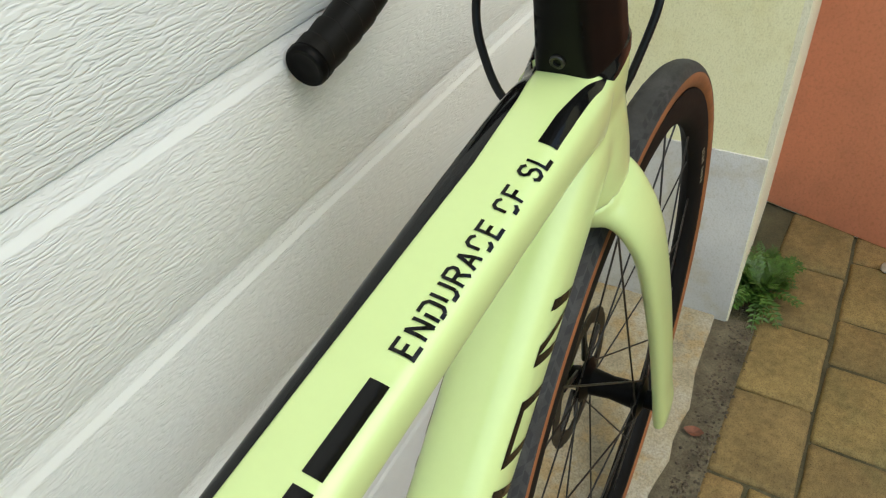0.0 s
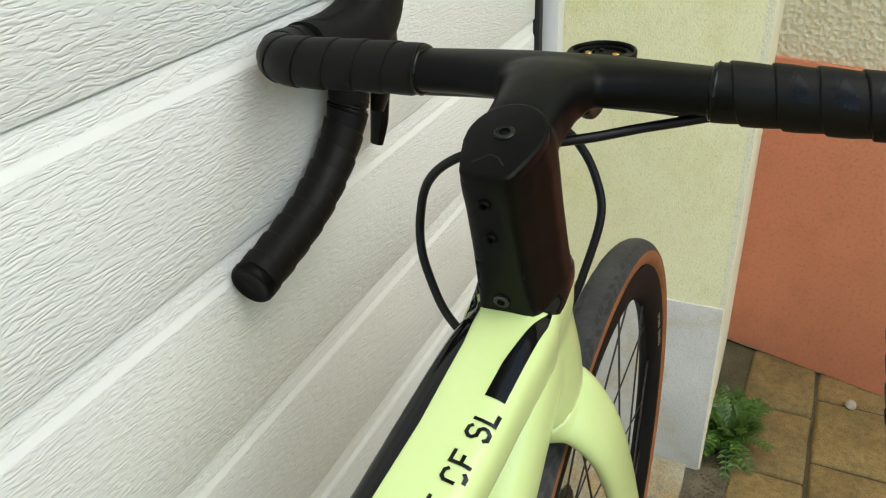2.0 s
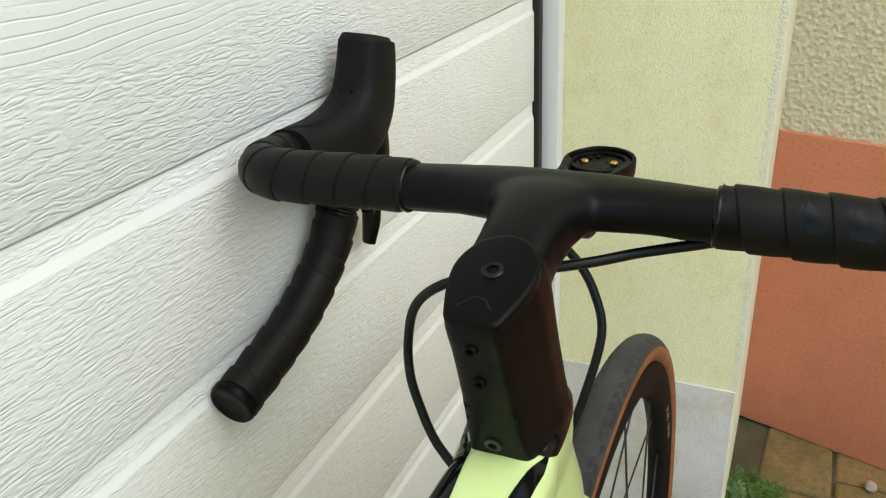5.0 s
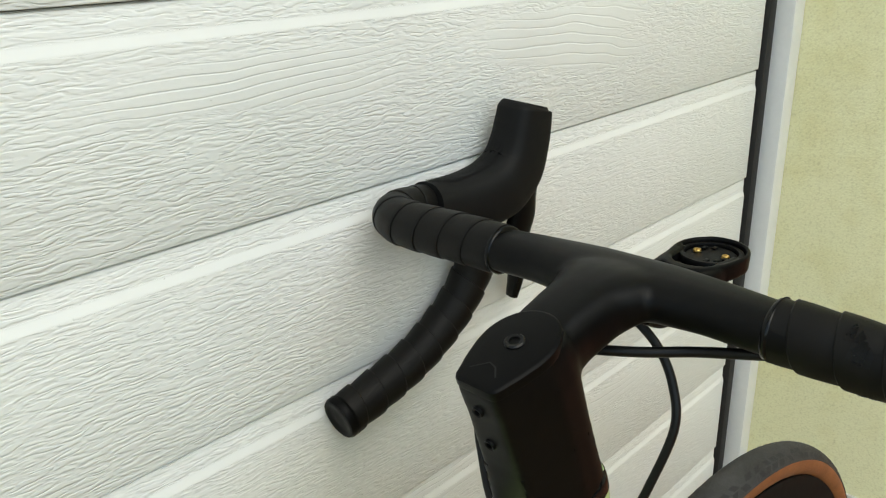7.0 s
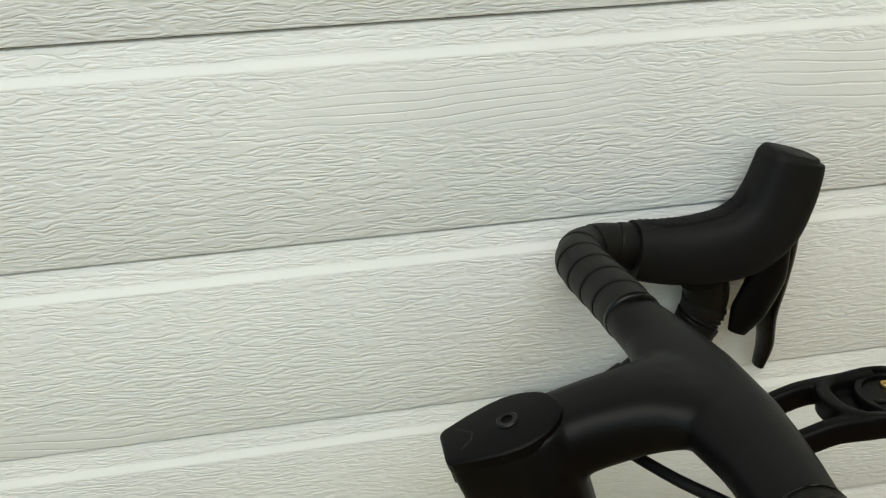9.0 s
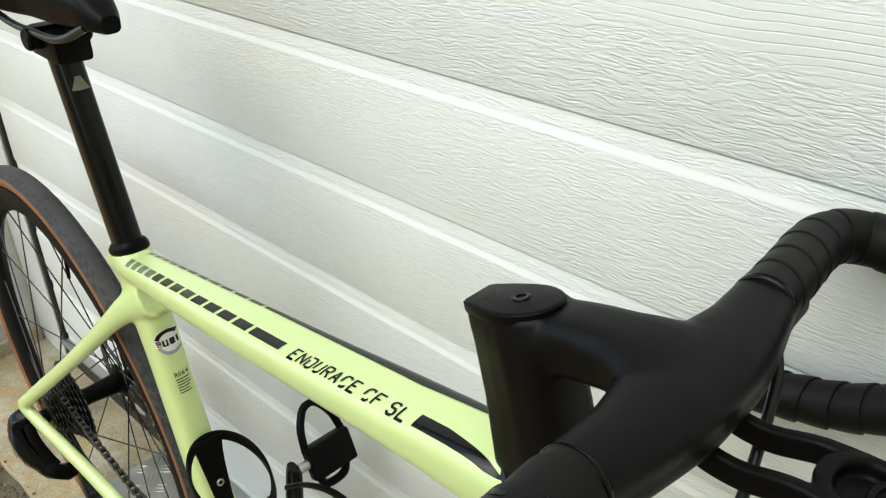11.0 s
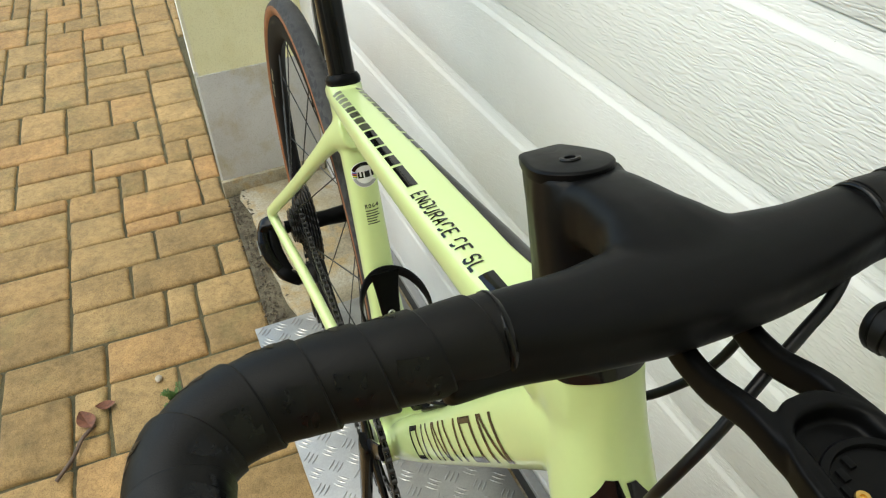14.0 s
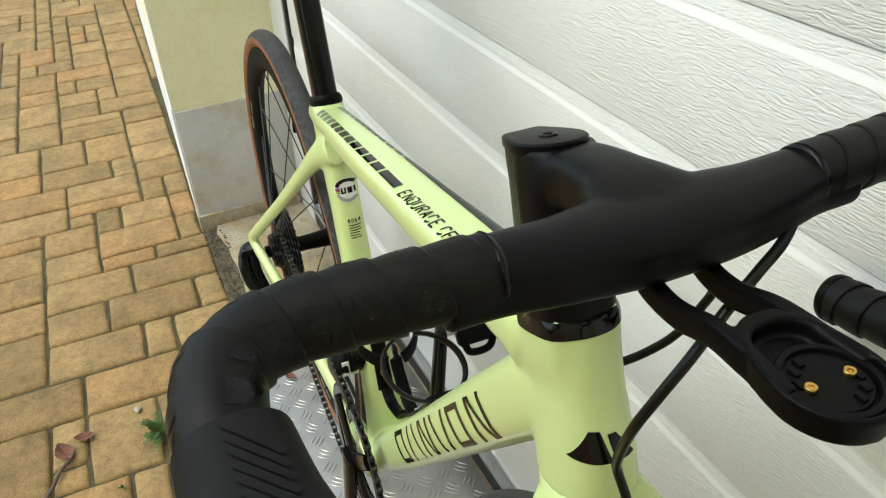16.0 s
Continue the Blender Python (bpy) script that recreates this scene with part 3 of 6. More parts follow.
for s in (-1, 1):
    between(bm, [((0.40, s * 0.026, 0.268), 0.026, 0.036, 2.4), ((0.33, s * 0.036, 0.280), 0.018, 0.034, 2.4), ((0.15, s * 0.058, 0.329), 0.016, 0.023, 2.4), ((0.03, s * 0.077, 0.362), 0.015, 0.023, 2.4), ((-0.004, s * 0.082, 0.374), 0.015, 0.024, 2.4)], n=16, up=(0, 1, 0))
    between(bm, [((0.322, s * 0.006, 0.668), 0.024, 0.044, 2.2), ((0.287, s * 0.016, 0.643), 0.022, 0.030, 2.2), ((0.245, s * 0.028, 0.604), 0.016, 0.022, 2.2), ((0.15, s * 0.049, 0.514), 0.014, 0.019, 2.2), ((0.02, s * 0.078, 0.396), 0.013, 0.019, 2.2), ((-0.006, s * 0.082, 0.372), 0.014, 0.022, 2.2)], n=16)
    between(bm, [((-0.002, s * 0.080, 0.372), 0.014, 0.026, 2.6), ((0.0, s * 0.074, 0.344), 0.012, 0.034, 2.6), ((0.002, s * 0.074, 0.330), 0.010, 0.026, 2.6)], n=16)
frame_skin = fused("frame", bm, LIME, bike, 0.0028, 5, "gloss lime yellow carbon frame")

# fork
bm = bmesh.new()
between(bm, [(axis_at(0.690), 0.050, 0.064, 2.4), (axis_at(0.680), 0.053, 0.060, 2.4), (axis_at(0.670), 0.058, 0.050, 2.3), (axis_at(0.664), 0.058, 0.036, 2.2)])
for s in (-1, 1):
    between(bm, [((0.842, s * 0.012, 0.686), 0.024, 0.054, 2.3), ((0.849, s * 0.026, 0.672), 0.020, 0.050, 2.4), ((0.862, s * 0.0390, 0.640), 0.0165, 0.044, 2.5), ((0.887, s * 0.0460, 0.580), 0.0155, 0.040, 2.6), ((0.932, s * 0.0500, 0.48), 0.0155, 0.039, 2.4), ((0.972, s * 0.052, 0.385), 0.0155, 0.038, 2.6), ((0.990, s * 0.0535, 0.342), 0.016, 0.041, 3.0), ((0.997, s * 0.0535, 0.316), 0.014, 0.036, 3.0)], n=18)
fused("fork", turned(bm), LIME, bike, 0.0024, 6, "lime yellow carbon fork")

# seatpost and saddle
bm = bmesh.new()
cyl = [((0.2852, 0, 0.7030), 0.0345, 0.0430, 2.4), ((0.2844, 0, 0.7055), 0.0368, 0.0448, 2.4), ((0.2835, 0, 0.709), 0.0360, 0.0440, 2.4), ((0.282, 0, 0.713), 0.031, 0.039, 2.4)]
between(bm, cyl, n=32, steps=5)
part("seat_collar", bm, SATIN_BLACK, bike, "black rubber seat collar")
bm = bmesh.new()
between(bm, [((0.286, 0, 0.70), 0.027, 0.034, 2.6), ((0.262, 0, 0.78), 0.027, 0.034, 2.6), ((0.236, 0, 0.87), 0.027, 0.033, 2.5), ((0.229, 0, 0.893), 0.027, 0.034, 2.4)], n=32)
post_ob = part("seatpost", bm, GLOSS_BLACK, bike, "glossy black seatpost")
bm = bmesh.new()
box(bm, (0.196, -0.017, 0.885), (0.262, 0.017, 0.912), 0.006)
cylinder(bm, (0.228, -0.029, 0.905), (0.228, 0.029, 0.905), 0.010, chamfer=0.002)
part("saddle_clamp", bm, SATIN_BLACK, bike, "black saddle clamp")
for s in (-1, 1):
    bm = bmesh.new()
    tube(bm, [(0.330, s * 0.012, 0.932), (0.29, s * 0.020, 0.916), (0.23, s * 0.022, 0.912), (0.17, s * 0.024, 0.914), (0.115, s * 0.038, 0.940)], 0.0036)
    part("saddle_rail", bm, DARK_STEEL, bike, "dark metal saddle rail")
bm = bmesh.new()
rings = []
for k in range(26):
    f = k / 25
    x = 0.352 - 0.26 * f
    w = np.interp(f, (0, 0.06, 0.2, 0.45, 0.7, 0.9, 1), (0.016, 0.030, 0.038, 0.056, 0.112, 0.140, 0.12))
    zc = np.interp(f, (0, 0.1, 0.5, 1), (0.936, 0.942, 0.942, 0.954))
    h = np.interp(f, (0, 0.1, 0.6, 1), (0.014, 0.030, 0.030, 0.022))
    rings.append([Vector((x, a, zc + b + min(1.0, 4 * f) * (0.006 if b > 0 else -0.012 * (abs(a) / max(w, 1e-3)) * 2 + 0.006))) for a, b in sup(w, h, 28, 2.8)])
loft(bm, rings)
part("saddle", bm, SATIN_BLACK, bike, "black saddle")

# cockpit: column, stem and bar in one
bm = bmesh.new()
rings = []
for z, rear, front, wr_, wm in ((0.786, -0.0285, 0.0245, 0.029, 0.0455), (0.793, -0.0292, 0.0255, 0.030, 0.0470), (0.806, -0.0288, 0.0250, 0.0285, 0.0450), (0.83, -0.0280, 0.0245, 0.0262, 0.0430), (0.86, -0.0285, 0.026, 0.0245, 0.0425), (0.868, -0.0292, 0.030, 0.0245, 0.0410), (0.8768, -0.0295, 0.024, 0.024, 0.0388), (0.8800, -0.0285, 0.022, 0.0225, 0.0370)):
    c = axis_at(z)
    rings.append([c + fwd * a + Vector((0, b - 0.0014, 0)) for a, b in kite(rear, front, wr_, wm)])
loft(bm, rings)
between(bm, [((0.772, -0.001, 0.8630), 0.036, 0.026, 3.0), ((0.795, -0.0005, 0.8678), 0.038, 0.032, 3.2), ((0.815, 0, 0.8738), 0.037, 0.032, 3.2), ((0.836, 0, 0.8785), 0.042, 0.031, 2.8), ((0.851, 0, 0.881), 0.056, 0.028, 2.5), ((0.868, 0, 0.881), 0.086, 0.025, 2.2)])
bar_mid = [((0.870 - 0.003 * (abs(y) > 0.06), y, 0.881), d, h, 2.3) for y, d, h in ((-0.105, 0.029, 0.0235), (-0.08, 0.031, 0.0235), (-0.05, 0.037, 0.0235), (-0.02, 0.046, 0.0245), (0.02, 0.046, 0.0245), (0.05, 0.037, 0.0235), (0.08, 0.031, 0.0235), (0.105, 0.029, 0.0235))]
between(bm, [(c, d, h, e) for c, d, h, e in bar_mid], up=(1, 0, 0))
between(bm, [((c[0] + d * 0.22, c[1], c[2] - 0.0078), d * 0.60, 0.0190, 2.1) for c, d, h, e in bar_mid], up=(1, 0, 0))
cockpit = fused("cockpit", turned(bm), MATTE_BLACK, bike, 0.0016, 11, "matte black one-piece stem and handlebar")

# spacers, top cap, bolts
for z0, z1, wide in ((0.804, 0.8105, 0.0021), (0.8115, 0.8185, 0.0015), (0.8195, 0.8265, 0.0009)):
    bm = bmesh.new()
    rings = []
    for z, inset in ((z0, 0.0002), (z0 + 0.0002, 0), (z1 + 0.0005, 0), (z1 + 0.0007, 0.0002)):
        c = axis_at(z)
        rings.append([c + fwd * a + Vector((0, b - 0.0012, 0)) for a, b in kite(-0.0277 - wide * 0.3 + inset, 0.0243 - inset, 0.0253 + wide - 2 * inset, 0.0424 + wide - 2 * inset)])
    loft(bm, rings)
    part("spacer", turned(bm), SATIN_BLACK, bike, "satin black headset spacer", sharp=50)


def cap_outline(g):
    """The cap's half-oval outline: a short straight rear edge, straight flanks, a round front."""
    half = [(-0.0298 - g, 0.0), (-0.0298 - g, 0.0085), (-0.0292 - g, 0.0108 + g), (-0.0270, 0.0124 + g), (-0.016, 0.0160 + g), (-0.006, 0.0184 + g)]
    half += [((0.0235 + g) * math.sin(x), (0.0190 + g) * math.cos(x)) for x in np.linspace(0.05, 1.5, 9)]
    return half + [(x, -y) for x, y in reversed(half[1:])]


bm = bmesh.new()
rings = []
for z, g in ((0.8768, -0.0002), (0.8776, 0.0), (0.8814, 0.0), (0.8822, -0.0008), (0.8825, -0.0020)):
    c = axis_at(z)
    rings.append([c + fwd * a + Vector((0, b - 0.0022, 0.02 * max(0, a))) for a, b in cap_outline(g)])
loft(bm, rings)
cap = part("top_cap", turned(bm), SATIN_BLACK, bike, "black stem top cap")


def hex_bolt(name, at, along, r, parent, mat, turn=True, depth=0.003):
    """A socket-head bolt: a ring, a countersink and a dark hexagon."""
    along = Vector(along).normalized()
    side = along.orthogonal().normalized()
    up = along.cross(side)
    bm = bmesh.new()
    rings = []
    for rr, h, n_ in ((r, -0.002, 18), (r, 0.0006, 18), (r * 0.86, 0.0012, 18), (r * 0.55, 0.0010, 18), (r * 0.5, -depth, 18)):
        rings.append([Vector(at) + along * h + side * x + up * y for x, y in sup(2 * rr, 2 * rr, 18)])
    loft(bm, rings)
    return part(name, turned(bm) if turn else bm, mat, parent)


hex_bolt("bolt", axis_at(0.8826) + Vector((0, -0.0018, 0)), RAKE, 0.0050, cap, BOLT_BLACK)
for z, r in ((0.8655, 0.0030), (0.8445, 0.0030), (0.803, 0.0042)):
    p = axis_at(z)
    rear_off = (-0.0293 if z > 0.85 else -0.0284) if z > 0.82 else -0.0292
    hex_bolt("bolt", p + fwd * rear_off, -fwd, r, cockpit, SATIN_BLACK if z > 0.82 else DARK_STEEL, depth=0.004)

# bar tape, plugs, hoods and levers
TAPE_END = 0.081
hoods, tapes = [], []


def bar_path(s):
    return [(0.861, s * TAPE_END, 0.880), (0.860, s * 0.115, 0.880), (0.858, s * 0.148, 0.880), (0.860, s * 0.170, 0.8795), (0.871, s * 0.1865, 0.878), (0.892, s * 0.192, 0.876), (0.918, s * 0.192, 0.871),
            (0.942, s * 0.192, 0.861), (0.957, s * 0.193, 0.843), (0.957, s * 0.194, 0.819), (0.943, s * 0.196, 0.794), (0.920, s * 0.1975, 0.773), (0.888, s * 0.198, 0.756), (0.848, s * 0.1985, 0.744), (0.820, s * 0.1985, 0.738)]


for s in (-1, 1):
    path = curve_points(bar_path(s), 0.0012)
    bm = bmesh.new()
    ring_no, pitch = 32, 0.0195 / 0.0012
    upv = Vector((0.35, 0.0, 0.94))
    last = len(path) - 1.001
    rows = []
    for n in range(-ring_no, int(last / pitch * ring_no) + ring_no):
        a = -s * 2 * math.pi * n / ring_no
        row = []
        for ph, lift in ((-0.026, -0.0014), (-0.016, 0.0006), (0.02, 0.0011), (0.12, 0.0010), (0.35, 0.0008), (0.6, 0.0004), (0.85, -0.0001), (1.08, -0.0006)):
            u = min(last, max(0.001, (n / ring_no + ph) * pitch))
            k = max(1, min(len(path) - 2, int(u)))
            p = path[int(u)].lerp(path[int(u) + 1], u - int(u))
            t = (path[k + 1] - path[k - 1]).normalized()
            side = upv.cross(t).normalized()
            r = 0.0154 + lift * (1.0 if u > 190 else 0.85 if s < 0 else 0.5) - float(np.interp(u, (0, 4, 20, 60), (0.0009, 0.0005, 0.0002, 0.0)))
            row.append(bm.verts.new(p + side * r * math.cos(a) + t.cross(side) * r * math.sin(a)))
        rows.append(row)
    for q, w in zip(rows, rows[1:]):
        for j in range(7):
            if len({tuple(round(c, 6) for c in v.co) for v in (q[j], q[j + 1], w[j + 1], w[j])}) == 4:
                bm.faces.new((q[j], q[j + 1], w[j + 1], w[j]))
    tube(bm, [tuple(p) for p in path[::12]] + [tuple(path[-1])], 0.0140, 20, 0.006, up=(0.35, 0.0, 0.94))
    tape = part("bar_tape", ahead(bm), GRIP, bike, "black wrapped handlebar tape", sharp=28)
    end = path[-1]
    t = (path[-1] - path[-4]).normalized()
    bm = bmesh.new()
    side, upv = t.orthogonal().normalized(), t.cross(t.orthogonal().normalized())
    rings = [[end + t * h + side * x + upv * y for x, y in sup(2 * r, 2 * r, 28)] for h, r in ((-0.004, 0.0150), (0.0006, 0.0162), (0.004, 0.0163), (0.0062, 0.0150), (0.0066, 0.0125), (0.0058, 0.0115), (0.0058, 0.004))]
    loft(bm, rings)
    part("bar_plug", ahead(bm), SATIN_BLACK, bike, "black handlebar end plug", sharp=50)
    # glossy ring at the tape's inner end
    bm = bmesh.new()
    rings = [[Vector((0.861, s * (TAPE_END + d), 0.880)) + Vector((x, 0, y)) for x, y in sup(2 * r + 0.003, 2 * r, 28)] for d, r in ((-0.0024, 0.0132), (-0.0019, 0.0142), (0.0005, 0.0146), (0.0015, 0.0136))]
    loft(bm, rings)
    part("tape_ring", ahead(bm), GLOSS_BLACK, bike, "thin glossy finishing ring", sharp=60)
    # hood
    bm = bmesh.new()
    between(bm, [((0.902, s * 0.1905, 0.8725), 0.0385, 0.0395, 2.3), ((0.926, s * 0.1900, 0.869), 0.041, 0.043, 2.6), ((0.952, s * 0.1880, 0.869), 0.044, 0.045, 3.0), ((0.974, s * 0.1860, 0.8735), 0.044, 0.047, 3.2), ((0.990, s * 0.1848, 0.885), 0.040, 0.047, 3.4), ((0.9985, s * 0.1843, 0.901), 0.037, 0.044, 3.6), ((1.003, s * 0.184, 0.916), 0.0355, 0.042, 3.6), ((1.0055, s * 0.1838, 0.928), 0.0345, 0.039, 3.6), ((1.0068, s * 0.1835, 0.9325), 0.028, 0.031, 3.2)], n=28)
    between(bm, [((0.972, s * 0.187, 0.880), 0.032, 0.044, 2.6), ((0.995, s * 0.186, 0.880), 0.031, 0.040, 2.6), ((1.008, s * 0.185, 0.876), 0.027, 0.030, 2.6)], n=24)
    hood = part("brake_hood", ahead(bm), HOOD_RUBBER, bike, "black ribbed rubber brake hood", sharp=50)
    bm = bmesh.new()
    between(bm, [((1.000, s * 0.185, 0.898), 0.021, 0.022, 2.6), ((1.008, s * 0.186, 0.876), 0.020, 0.018, 2.4), ((1.009, s * 0.189, 0.845), 0.018, 0.014, 2.2), ((1.007, s * 0.194, 0.812), 0.017, 0.012, 2.2), ((1.011, s * 0.200, 0.784), 0.016, 0.011, 2.2), ((1.010, s * 0.204, 0.764), 0.012, 0.008, 2.0)], n=18)
    lever = part("brake_lever", ahead(bm), GLOSS_BLACK, bike, "glossy black brake lever")
    bm = bmesh.new()
    between(bm, [((1.000, s * 0.179, 0.872), 0.013, 0.018, 2.4), ((0.994, s * 0.178, 0.848), 0.013, 0.027, 2.6), ((0.984, s * 0.180, 0.822), 0.011, 0.026, 2.6), ((0.978, s * 0.182, 0.806), 0.008, 0.014, 2.2)], n=16)
    part("shift_paddle", ahead(bm), SATIN_BLACK, lever)

    hoods.append(hood)
    tapes.append(tape)

# computer mount under the bar
bm = bmesh.new()
c0 = Vector((0.962, -0.001, 0.8680))


def cup_plan(front, rear, wide, n=48):
    """The mount's plan: round ahead, drawn out to the rear."""
    out = []
    for k in range(n):
        a = 2 * math.pi * k / n
        c, q = math.cos(a), math.sin(a)
        if c >= 0:
            out.append((front * c, wide * q))
        else:
            out.append((-rear * abs(c) ** 0.9, (wide - 0.0030 * abs(c)) * math.copysign(abs(q) ** 0.7, q)))
    return out


loft(bm, [[c0 + Vector((x, y, h)) for x, y in cup_plan(*plan)] for plan, h in (((0.0215, 0.034, 0.0190), -0.0085), ((0.0232, 0.036, 0.0215), -0.0070), ((0.0236, 0.037, 0.0222), 0.0030), ((0.0228, 0.0365, 0.0215), 0.0042), ((0.0212, 0.0305, 0.0202), 0.0042), ((0.0206, 0.0295, 0.0196), 0.0030), ((0.0204, 0.0290, 0.0194), -0.0030), ((0.004, 0.004, 0.004), -0.0030))])
for s in (-1, 1):
    between(bm, [((0.866, s * 0.0150, 0.8685), 0.008, 0.010, 4), ((0.884, s * 0.0145, 0.8605), 0.007, 0.0125, 4), ((0.902, s * 0.0145, 0.8590), 0.0068, 0.0125, 4), ((0.922, s * 0.0150, 0.8645), 0.0072, 0.0120, 4), ((0.938, s * 0.0158, 0.8655), 0.0078, 0.0122, 4), ((0.952, s * 0.0168, 0.8655), 0.0068, 0.0118, 4), ((0.962, s * 0.0175, 0.8655), 0.0050, 0.0112, 4)], n=20)
mount = fused("computer_mount", turned(bm), SATIN_BLACK, bike, 0.0010, 2, "black bike computer mount with open arms")
bm = bmesh.new()
loft(bm, [[c0 + Vector((x + 0.0008, y, h)) for x, y in sup(2 * r, 2 * r, 40)] for r, h in ((0.0188, -0.0032), (0.0188, 0.0012), (0.0182, 0.0018), (0.0158, 0.0018), (0.0154, 0.0010), (0.0154, -0.0012), (0.004, -0.0012))])
part("mount_ring", turned(bm), SATIN_BLACK, mount, "twist-lock ring", sharp=45)
bm = bmesh.new()
rings = [[c0 + Vector((x, y, h)) for x, y in sup(2 * r, 2 * r, 36)] for r, h in ((0.0150, -0.0013), (0.0150, -0.0002), (0.0146, 0.0002), (0.004, 0.0002))]
loft(bm, rings)
insert = part("mount_insert", turned(bm), SATIN_BLACK, mount, "black twist-lock insert", sharp=45)
for a in (15, 45, 75, 195, 225, 255):
    d = Vector((math.cos(radians(a)), math.sin(radians(a)), 0))
    bm = bmesh.new()
    box(bm, c0 + d * 0.0112 + Vector((-0.0022, -0.0013, 0.0)), c0 + d * 0.0112 + Vector((0.0022, 0.0013, 0.0013)), 0.0004)
    part("tooth", turned(bm), SATIN_BLACK, insert)
for s in (-1, 1):
    bm = bmesh.new()
    at = c0 + Vector((0.0005, s * 0.0090, 0.0004))
    loft(bm, [[at + Vector((x, y, h)) for x, y in sup(2 * r, 2 * r, 16)] for r, h in ((0.0025, 0.0), (0.0025, 0.0010), (0.0021, 0.0015), (0.0011, 0.0013), (0.0009, 0.0006))])
    part("screw", turned(bm), BRASS, mount, "small gold screw")

# hoses, in the place's own coordinates
for pts in ([(0.150, -0.138, 0.889), (0.163, -0.160, 0.880), (0.169, -0.179, 0.873), (0.1737, -0.200, 0.861), (0.1763, -0.2167, 0.846), (0.174, -0.229, 0.8268), (0.1676, -0.2353, 0.8033), (0.153, -0.229, 0.766), (0.148, -0.224, 0.748), (0.156, -0.221, 0.728), (0.168, -0.222, 0.700)],
            [(0.141, -0.302, 0.8865), (0.139, -0.286, 0.882), (0.134, -0.260, 0.876), (0.121, -0.234, 0.872), (0.104, -0.195, 0.868), (0.099, -0.170, 0.861), (0.1045, -0.150, 0.842), (0.1112, -0.1403, 0.8145), (0.1063, -0.1425, 0.7945), (0.1013, -0.1504, 0.7768), (0.0944, -0.1614, 0.7632), (0.086, -0.178, 0.753), (0.075, -0.190, 0.750)]):
    bm = bmesh.new()
    tube(bm, pts, 0.0027, 12, 0.004, up=(0, 1, 0.2))
    bmesh.ops.transform(bm, matrix=bike.matrix_world.inverted(), verts=bm.verts)
    part("brake_hose", bm, RUBBER_HOSE, bike, "thin black hose")


